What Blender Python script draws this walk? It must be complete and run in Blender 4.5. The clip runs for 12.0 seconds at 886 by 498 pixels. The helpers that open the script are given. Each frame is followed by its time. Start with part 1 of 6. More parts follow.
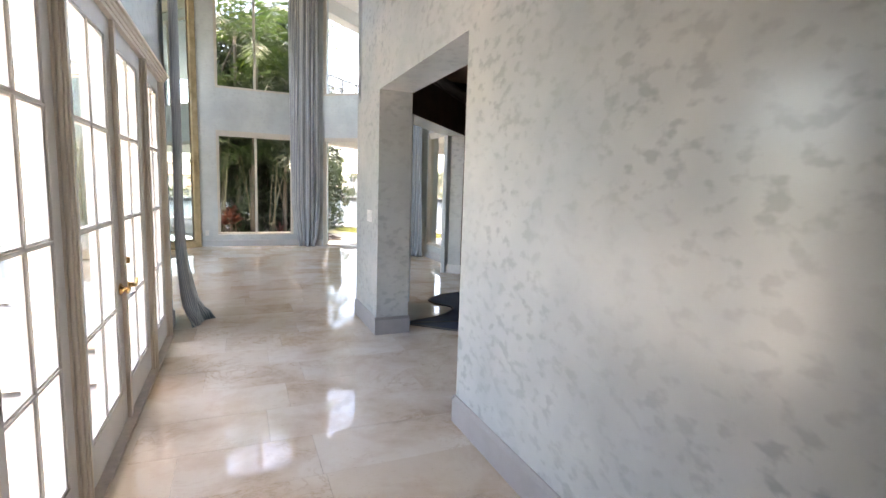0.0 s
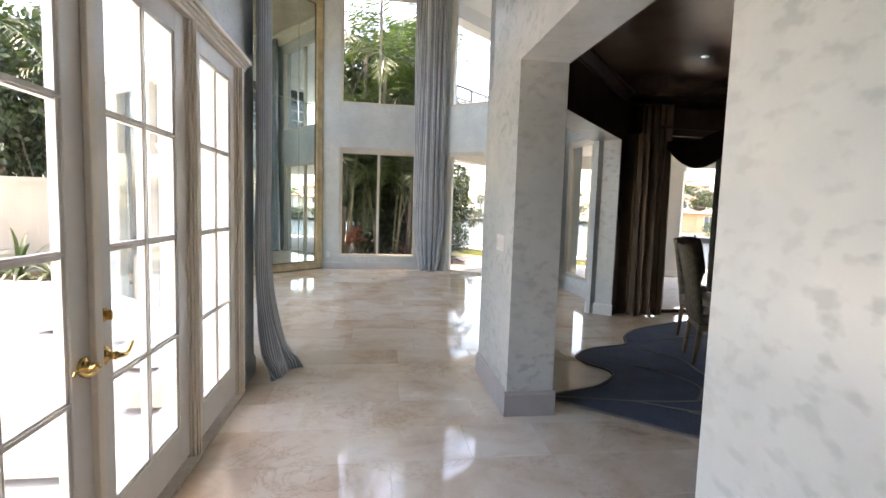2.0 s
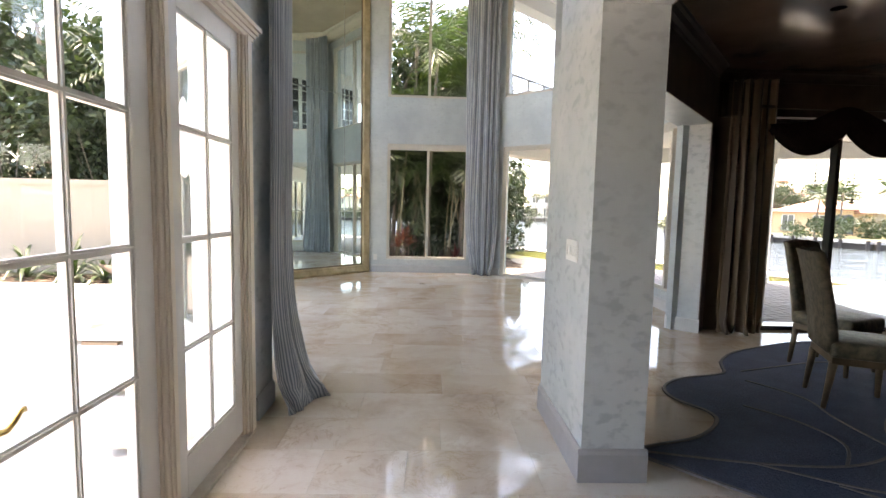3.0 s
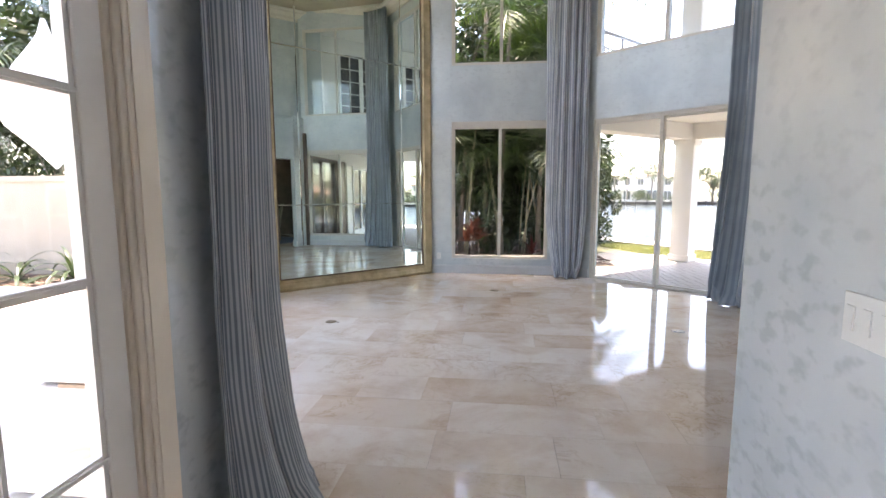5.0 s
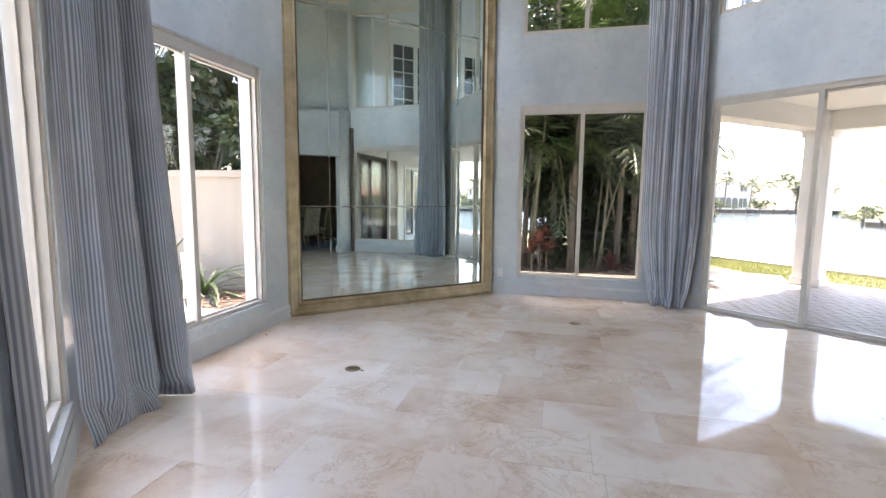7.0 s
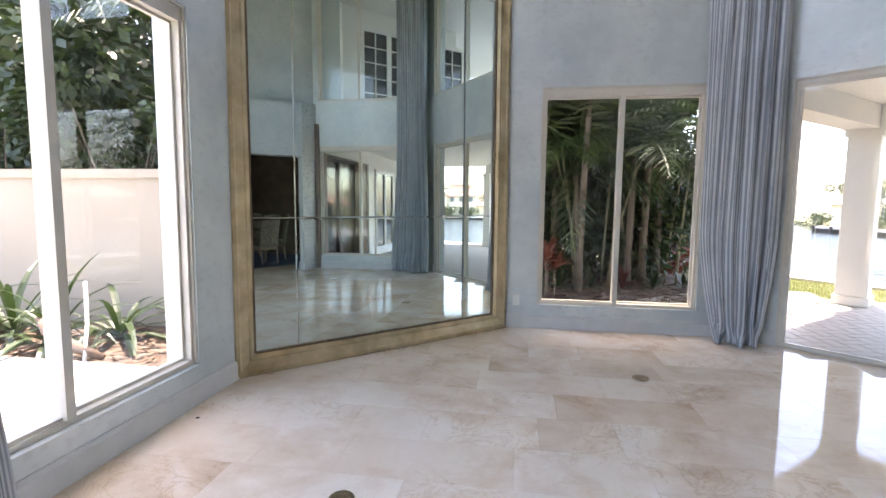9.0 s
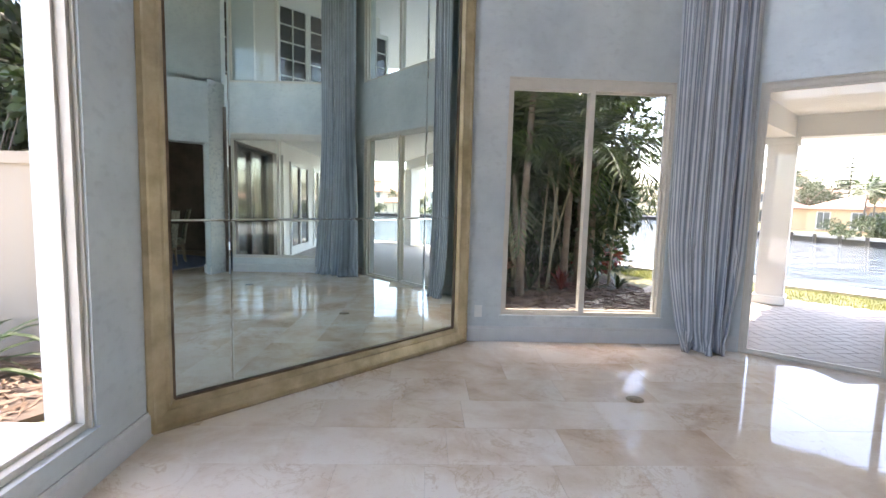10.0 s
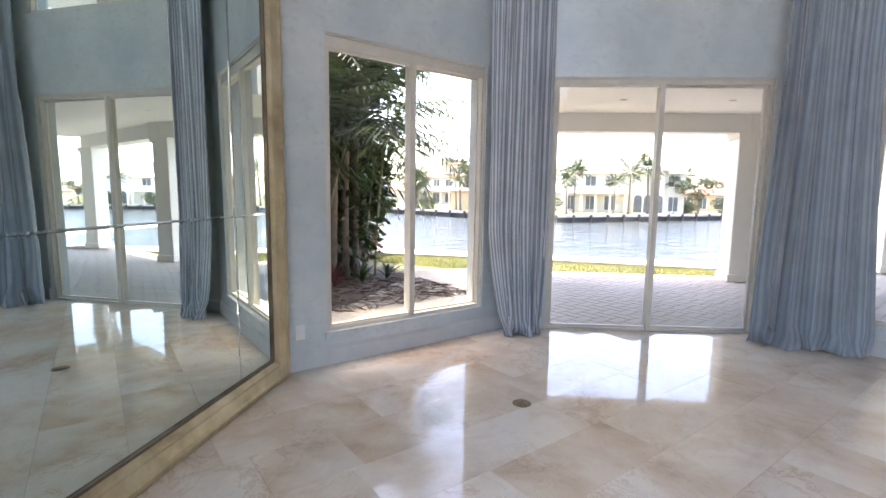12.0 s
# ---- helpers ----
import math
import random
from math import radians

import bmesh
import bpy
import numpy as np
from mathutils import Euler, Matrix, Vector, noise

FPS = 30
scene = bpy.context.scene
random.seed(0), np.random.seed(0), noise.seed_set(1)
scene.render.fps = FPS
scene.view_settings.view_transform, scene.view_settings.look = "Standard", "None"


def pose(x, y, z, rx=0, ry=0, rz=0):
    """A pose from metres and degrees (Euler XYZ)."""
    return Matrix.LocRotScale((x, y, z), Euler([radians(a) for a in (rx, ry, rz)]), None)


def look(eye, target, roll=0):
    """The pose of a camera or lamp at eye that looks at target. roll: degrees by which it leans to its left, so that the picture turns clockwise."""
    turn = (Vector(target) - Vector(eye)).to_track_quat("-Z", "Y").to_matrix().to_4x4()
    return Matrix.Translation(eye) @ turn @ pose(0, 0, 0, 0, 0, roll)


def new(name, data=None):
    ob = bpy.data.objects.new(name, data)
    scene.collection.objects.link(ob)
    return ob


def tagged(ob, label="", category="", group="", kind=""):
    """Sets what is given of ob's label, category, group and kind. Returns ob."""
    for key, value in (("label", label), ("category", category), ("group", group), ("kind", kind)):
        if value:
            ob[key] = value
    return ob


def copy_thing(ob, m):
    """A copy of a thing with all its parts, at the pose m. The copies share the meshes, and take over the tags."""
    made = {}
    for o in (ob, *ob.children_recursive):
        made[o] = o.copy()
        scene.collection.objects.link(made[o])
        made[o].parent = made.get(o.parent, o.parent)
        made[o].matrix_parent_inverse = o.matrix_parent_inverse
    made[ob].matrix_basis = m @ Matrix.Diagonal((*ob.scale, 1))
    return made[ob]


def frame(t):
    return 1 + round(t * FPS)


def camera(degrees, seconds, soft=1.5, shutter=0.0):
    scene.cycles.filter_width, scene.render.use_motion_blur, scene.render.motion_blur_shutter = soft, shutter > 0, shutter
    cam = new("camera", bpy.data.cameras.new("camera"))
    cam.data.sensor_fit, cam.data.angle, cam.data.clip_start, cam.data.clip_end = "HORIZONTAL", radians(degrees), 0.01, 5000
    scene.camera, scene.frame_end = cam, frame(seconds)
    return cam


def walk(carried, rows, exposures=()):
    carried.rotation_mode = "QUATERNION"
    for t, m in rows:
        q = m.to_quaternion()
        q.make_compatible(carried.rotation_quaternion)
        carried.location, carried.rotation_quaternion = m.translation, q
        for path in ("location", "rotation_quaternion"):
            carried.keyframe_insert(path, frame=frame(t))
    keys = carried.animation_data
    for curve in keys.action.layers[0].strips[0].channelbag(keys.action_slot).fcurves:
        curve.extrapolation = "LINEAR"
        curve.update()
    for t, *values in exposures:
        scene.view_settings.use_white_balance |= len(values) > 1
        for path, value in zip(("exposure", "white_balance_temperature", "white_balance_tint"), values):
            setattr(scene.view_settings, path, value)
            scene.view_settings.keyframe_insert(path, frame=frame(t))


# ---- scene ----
cam = camera(84.9, 12.0)
PATH = [
    (0, (0.386, -0.296, 1.423), (1.161, 1.532, 1.18), 1.8),
    (0.5, (0.486, 0.072, 1.402), (1.145, 1.947, 1.182), 2.1),
    (1, (0.576, 0.398, 1.373), (1.106, 2.317, 1.183), 2.3),
    (1.5, (0.645, 0.745, 1.375), (1.053, 2.695, 1.199), 2.2),
    (2, (0.709, 1.127, 1.378), (0.99, 3.1, 1.206), 1.8),
    (2.5, (0.775, 1.5, 1.373), (0.939, 3.485, 1.2), 1.6),
    (3, (0.818, 1.861, 1.368), (0.876, 3.852, 1.189), 1.3),
    (3.2, (0.814, 2.006, 1.366), (0.864, 3.998, 1.186), 1.2),
    (4.8, (0.82, 3.197, 1.424), (0.604, 5.171, 1.186), -0.3),
    (5, (0.805, 3.373, 1.427), (0.567, 5.344, 1.187), -0.1),
    (5.5, (0.71, 3.794, 1.433), (0.42, 5.758, 1.187), 0.1),
    (6, (0.625, 4.187, 1.396), (0.284, 6.143, 1.158), 0.3),
    (6.5, (0.611, 4.577, 1.38), (0.192, 6.519, 1.149), 0.4),
    (7, (0.503, 4.934, 1.378), (0.043, 6.868, 1.153), 0.6),
    (7.2, (0.437, 5.079, 1.367), (-0.029, 7.012, 1.15), 0.7),
    (8.8, (-0.151, 6.226, 1.347), (-0.51, 8.185, 1.16), 0.7),
    (9, (-0.26, 6.35, 1.364), (-0.567, 8.318, 1.171), 0.6),
    (9.5, (-0.507, 6.658, 1.397), (-0.662, 8.642, 1.196), 1.0),
    (10, (-0.824, 6.959, 1.387), (-0.744, 8.948, 1.185), 1.6),
    (10.5, (-1.105, 7.285, 1.381), (-0.752, 9.242, 1.165), 1.6),
    (11, (-1.287, 7.541, 1.393), (-0.673, 9.431, 1.168), 0.7),
    (11.5, (-1.434, 7.826, 1.386), (-0.53, 9.595, 1.156), 0.4),
    (12, (-1.566, 8.097, 1.394), (-0.378, 9.69, 1.16), 0.9),
]
SKY, SUN, SUN_ELEV, SUN_AZ = 0.15, 2.0, 80.0, 350.0
EXPOSED = [(0.0, 3.78, 8050, 24), (1.5, 3.60, 8200, 24), (3.2, 3.58, 8300, 24), (5.0, 3.54, 7600, 26), (12.0, 3.46, 7350, 26)]
walk(cam, [(t, look(eye, target, roll)) for t, eye, target, roll in PATH], EXPOSED)

# ---- light ----
def build_world():
    w = bpy.data.worlds.new("sky")
    scene.world = w
    w.use_nodes = True
    nt = w.node_tree
    sky = nt.nodes.new("ShaderNodeTexSky")
    sky.sky_type = "NISHITA"
    sky.sun_disc = False
    sky.sun_elevation = radians(SUN_ELEV)
    sky.sun_rotation = radians(SUN_AZ)
    sky.air_density, sky.dust_density, sky.ozone_density = 1.0, 2.0, 1.0
    bg = nt.nodes["Background"]
    bg.inputs["Strength"].default_value = SKY
    nt.links.new(sky.outputs[0], bg.inputs["Color"])
    sun = bpy.data.lights.new("sun", "SUN")
    sun.energy, sun.angle, sun.color = SUN, radians(0.5), (1.0, 0.95, 0.87)
    e, a = radians(SUN_ELEV), radians(SUN_AZ)
    d = Vector((math.cos(e) * math.sin(a), math.cos(e) * math.cos(a), math.sin(e)))
    new("sun", sun).matrix_world = look(d * 50, (0, 0, 0))


build_world()


# ---- materials ----
def material(name):
    m = bpy.data.materials.new(name)
    m.use_nodes = True
    nt = m.node_tree
    return m, nt, nt.nodes["Principled BSDF"]


def node(nt, kind, **values):
    n = nt.nodes.new(kind)
    for k, v in values.items():
        if k in n.inputs:
            n.inputs[k].default_value = v
    return n


def coords(nt, scale=(1, 1, 1), rot=(0, 0, 0), kind="Object", rnd=False):
    tc = nt.nodes.new("ShaderNodeTexCoord")
    mp = nt.nodes.new("ShaderNodeMapping")
    mp.inputs["Scale"].default_value = scale
    mp.inputs["Rotation"].default_value = rot
    nt.links.new(tc.outputs[kind], mp.inputs["Vector"])
    if rnd:
        oi = nt.nodes.new("ShaderNodeObjectInfo")
        mul = nt.nodes.new("ShaderNodeMath")
        mul.operation = "MULTIPLY"
        mul.inputs[1].default_value = 37.0
        nt.links.new(oi.outputs["Random"], mul.inputs[0])
        nt.links.new(mul.outputs[0], mp.inputs["Location"])
    return mp.outputs[0]


def ramp(nt, fac, stops):
    r = nt.nodes.new("ShaderNodeValToRGB")
    while len(r.color_ramp.elements) < len(stops):
        r.color_ramp.elements.new(0.5)
    for el, (p, c) in zip(r.color_ramp.elements, stops):
        el.position = p
        el.color = (*c, 1) if len(c) == 3 else c
    nt.links.new(fac, r.inputs[0])
    return r.outputs[0]


def mix(nt, fac, a, b, mode="MIX"):
    n = nt.nodes.new("ShaderNodeMix")
    n.data_type = "RGBA"
    n.blend_type = mode
    for sock, v in ((0, fac), (6, a), (7, b)):
        if hasattr(v, "links"):
            nt.links.new(v, n.inputs[sock])
        else:
            n.inputs[sock].default_value = v if sock == 0 else (*v, 1)
    return n.outputs[2]


def noisy(nt, vec, scale, detail=4, rough=0.55, dist=0.0):
    n = node(nt, "ShaderNodeTexNoise", Scale=scale, Detail=detail, Roughness=rough, Distortion=dist)
    nt.links.new(vec, n.inputs["Vector"])
    return n.outputs[0]


def bumped(nt, b, height, strength, distance=0.01):
    n = nt.nodes.new("ShaderNodeBump")
    n.inputs["Strength"].default_value = strength
    n.inputs["Distance"].default_value = distance
    nt.links.new(height, n.inputs["Height"])
    nt.links.new(n.outputs[0], b.inputs["Normal"])


def plain(name, color, rough=0.5, metal=0.0, vary=0.06, scale=9.0, bump=0.0, bscale=60.0, spec=0.5, coat=0.0):
    m, nt, b = material(name)
    v = coords(nt)
    lo = tuple(c * (1 - vary) for c in color)
    hi = tuple(min(1, c * (1 + vary)) for c in color)
    nt.links.new(ramp(nt, noisy(nt, v, scale), [(0.3, lo), (0.7, hi)]), b.inputs["Base Color"])
    b.inputs["Roughness"].default_value = rough
    b.inputs["Metallic"].default_value = metal
    b.inputs["Specular IOR Level"].default_value = spec
    b.inputs["Coat Weight"].default_value = coat
    if bump:
        bumped(nt, b, noisy(nt, v, bscale, 5), bump, 0.004)
    return m


def plaster(name, lo, mid, hi, rough, marks):
    """Polished trowelled plaster: broad clouds, short trowel strokes and a soft sheen."""
    m, nt, b = material(name)
    v = coords(nt)
    cloud = noisy(nt, v, 1.1, 3, 0.45)
    strokes = noisy(nt, coords(nt, (1, 1, 1.6)), 13, 2, 0.5)
    patches = ramp(nt, noisy(nt, coords(nt, (1, 1, 1.2)), 1.3, 2, 0.5), [(0.38, (0.28, 0.28, 0.28)), (0.62, (1, 1, 1))])
    base = ramp(nt, cloud, [(0.30, lo), (0.5, mid), (0.70, hi)])
    dabs = ramp(nt, strokes, [(0.52, (0, 0, 0)), (0.66, (marks, marks, marks))])
    col = mix(nt, mix(nt, 1.0, dabs, patches, "MULTIPLY"), base, tuple(c * 0.72 for c in lo))
    mottle = ramp(nt, noisy(nt, v, 5.5, 3, 0.5), [(0.32, (0.95, 0.955, 0.96)), (0.68, (1.04, 1.035, 1.03))])
    nt.links.new(mix(nt, 1.0, col, mottle, "MULTIPLY"), b.inputs["Base Color"])
    b.inputs["Roughness"].default_value = rough
    b.inputs["Metallic"].default_value = 0.10
    bumped(nt, b, noisy(nt, v, 7, 3, 0.5), 0.12, 0.010)
    return m


def marble():
    """Honed and polished cream travertine, one slab a tile."""
    m, nt, b = material("travertine_tile")
    v = coords(nt, (1, 1, 1), rnd=True)
    oi = nt.nodes.new("ShaderNodeObjectInfo")
    geo = nt.nodes.new("ShaderNodeNewGeometry")
    veins = mix(nt, 0.5, noisy(nt, v, 1.7, 9, 0.62, 0.5), noisy(nt, geo.outputs["Position"], 1.5, 9, 0.62, 0.6))
    base = ramp(nt, veins, [(0.34, (0.57, 0.45, 0.345)), (0.42, (0.74, 0.635, 0.52)), (0.49, (0.81, 0.73, 0.635)), (0.53, (0.85, 0.795, 0.71)), (0.70, (0.86, 0.815, 0.755))])
    tone = ramp(nt, oi.outputs["Random"], [(0.0, (0.90, 0.84, 0.775)), (0.3, (0.96, 0.93, 0.89)), (1.0, (1.0, 1.0, 1.0))])
    broad = ramp(nt, noisy(nt, geo.outputs["Position"], 0.8, 5, 0.6, 0.5), [(0.36, (0.93, 0.86, 0.79)), (0.58, (1.0, 0.985, 0.965))])
    col = mix(nt, 1.0, mix(nt, 1.0, base, tone, "MULTIPLY"), broad, "MULTIPLY")
    pits = ramp(nt, noisy(nt, coords(nt, (1, 2.2, 1), rnd=True), 30, 6, 0.7), [(0.60, (1, 1, 1)), (0.74, (0.76, 0.68, 0.58))])
    vein = ramp(nt, noisy(nt, v, 3.2, 8, 0.68, 1.2), [(0.475, (1, 1, 1)), (0.497, (0.80, 0.71, 0.61)), (0.503, (0.80, 0.71, 0.61)), (0.525, (1, 1, 1))])
    where = ramp(nt, noisy(nt, v, 1.3, 3), [(0.45, (0, 0, 0)), (0.62, (0.75, 0.75, 0.75))])
    col = mix(nt, where, col, mix(nt, 1.0, col, vein, "MULTIPLY"))
    nt.links.new(mix(nt, 0.8, col, pits, "MULTIPLY"), b.inputs["Base Color"])
    nt.links.new(ramp(nt, noisy(nt, v, 7, 5), [(0.35, (0.02, 0.02, 0.02)), (0.7, (0.06, 0.06, 0.06))]), b.inputs["Roughness"])
    b.inputs["Specular IOR Level"].default_value = 0.5
    bumped(nt, b, noisy(nt, v, 3.5, 6, 0.6), 0.035, 0.02)
    return m


def glass():
    m, nt, b = material("window_glass")
    nt.nodes.remove(b)
    out = nt.nodes["Material Output"]
    t = node(nt, "ShaderNodeBsdfTransparent")
    t.inputs[0].default_value = (0.95, 0.97, 0.96, 1)
    g = node(nt, "ShaderNodeBsdfGlossy", Roughness=0.01)
    lw = nt.nodes.new("ShaderNodeLayerWeight")
    lw.inputs["Blend"].default_value = 0.5
    po = nt.nodes.new("ShaderNodeMath")
    po.operation = "POWER"
    po.inputs[1].default_value = 4.5
    nt.links.new(lw.outputs["Facing"], po.inputs[0])
    f = nt.nodes.new("ShaderNodeMath")
    f.operation = "MULTIPLY_ADD"
    f.inputs[1].default_value = 0.55
    f.inputs[2].default_value = 0.035
    nt.links.new(po.outputs[0], f.inputs[0])
    s = nt.nodes.new("ShaderNodeMixShader")
    nt.links.new(f.outputs[0], s.inputs[0])
    nt.links.new(t.outputs[0], s.inputs[1])
    nt.links.new(g.outputs[0], s.inputs[2])
    nt.links.new(s.outputs[0], out.inputs[0])
    return m


def mirror_glass():
    m, nt, b = material("mirror_glass")
    b.inputs["Base Color"].default_value = (0.64, 0.74, 0.705, 1)
    b.inputs["Metallic"].default_value = 1.0
    b.inputs["Roughness"].default_value = 0.012
    return m


def striped(name, dark, light, across, sheen=0.3):
    """Woven cloth with stripes along its length; UV u is metres across the cloth."""
    m, nt, b = material(name)
    uv = nt.nodes.new("ShaderNodeUVMap")
    sep = nt.nodes.new("ShaderNodeSeparateXYZ")
    nt.links.new(uv.outputs[0], sep.inputs[0])
    mu = nt.nodes.new("ShaderNodeMath")
    mu.operation = "MULTIPLY"
    mu.inputs[1].default_value = 2 * math.pi / across
    nt.links.new(sep.outputs[0], mu.inputs[0])
    si = nt.nodes.new("ShaderNodeMath")
    si.operation = "SINE"
    nt.links.new(mu.outputs[0], si.inputs[0])
    md = nt.nodes.new("ShaderNodeMapRange")
    md.inputs["From Min"].default_value = -0.5
    md.inputs["From Max"].default_value = 0.5
    nt.links.new(si.outputs[0], md.inputs[0])
    col = mix(nt, md.outputs[0], dark, light)
    v = coords(nt)
    cloud = ramp(nt, noisy(nt, v, 3, 3), [(0.3, (0.86, 0.86, 0.86)), (0.7, (1.08, 1.08, 1.08))])
    nt.links.new(mix(nt, 1.0, col, cloud, "MULTIPLY"), b.inputs["Base Color"])
    b.inputs["Roughness"].default_value = 0.55
    b.inputs["Sheen Weight"].default_value = sheen
    bumped(nt, b, noisy(nt, coords(nt, (1, 1, 0.15)), 220, 3), 0.25, 0.002)
    return m


def brushed_gold():
    m, nt, b = material("aged_gold_leaf")
    v = coords(nt)
    c = ramp(nt, noisy(nt, v, 4, 6, 0.6), [(0.3, (0.36, 0.29, 0.17)), (0.55, (0.55, 0.45, 0.28)), (0.75, (0.66, 0.56, 0.38))])
    nt.links.new(c, b.inputs["Base Color"])
    b.inputs["Metallic"].default_value = 0.55
    nt.links.new(ramp(nt, noisy(nt, v, 14, 5), [(0.3, (0.32, 0.32, 0.32)), (0.7, (0.55, 0.55, 0.55))]), b.inputs["Roughness"])
    bumped(nt, b, noisy(nt, v, 70, 4), 0.15, 0.003)
    return m


def leafy(name, dark, light, scale=6.0, trans=0.25):
    m, nt, b = material(name)
    g = nt.nodes.new("ShaderNodeNewGeometry")
    v = coords(nt)
    c1 = ramp(nt, g.outputs["Random Per Island"], [(0.0, dark), (1.0, light)])
    c2 = ramp(nt, noisy(nt, v, scale, 3), [(0.3, (0.6, 0.65, 0.6)), (0.7, (1.25, 1.2, 1.1))])
    nt.links.new(mix(nt, 1.0, c1, c2, "MULTIPLY"), b.inputs["Base Color"])
    b.inputs["Roughness"].default_value = 0.4
    out = nt.nodes["Material Output"]
    tr = nt.nodes.new("ShaderNodeBsdfTranslucent")
    nt.links.new(mix(nt, 1.0, c1, (1.6, 1.9, 0.7), "MULTIPLY"), tr.inputs[0])
    s = nt.nodes.new("ShaderNodeMixShader")
    s.inputs[0].default_value = trans
    nt.links.new(b.outputs[0], s.inputs[1])
    nt.links.new(tr.outputs[0], s.inputs[2])
    nt.links.new(s.outputs[0], out.inputs[0])
    return m


def ground_mix(name, a, b_, c, scale, rough=0.9, bump=0.5):
    m, nt, b = material(name)
    v = coords(nt)
    col = ramp(nt, noisy(nt, v, scale, 8, 0.65), [(0.32, a), (0.5, b_), (0.68, c)])
    fine = ramp(nt, noisy(nt, v, scale * 18, 4), [(0.3, (0.7, 0.7, 0.7)), (0.7, (1.2, 1.2, 1.2))])
    nt.links.new(mix(nt, 1.0, col, fine, "MULTIPLY"), b.inputs["Base Color"])
    b.inputs["Roughness"].default_value = rough
    bumped(nt, b, noisy(nt, v, scale * 12, 6), bump, 0.03)
    return m


def water_mat():
    m, nt, b = material("canal_water")
    b.inputs["Base Color"].default_value = (0.05, 0.065, 0.065, 1)
    b.inputs["Roughness"].default_value = 0.08
    b.inputs["IOR"].default_value = 1.33
    v = coords(nt, (1, 1, 1), (0, 0, 0.7))
    v2 = coords(nt, (0.5, 1.6, 1), (0, 0, -0.7))
    h = mix(nt, 0.5, noisy(nt, v, 0.9, 4), noisy(nt, v2, 0.45, 5, 0.6))
    bumped(nt, b, h, 1.0, 0.8)
    return m


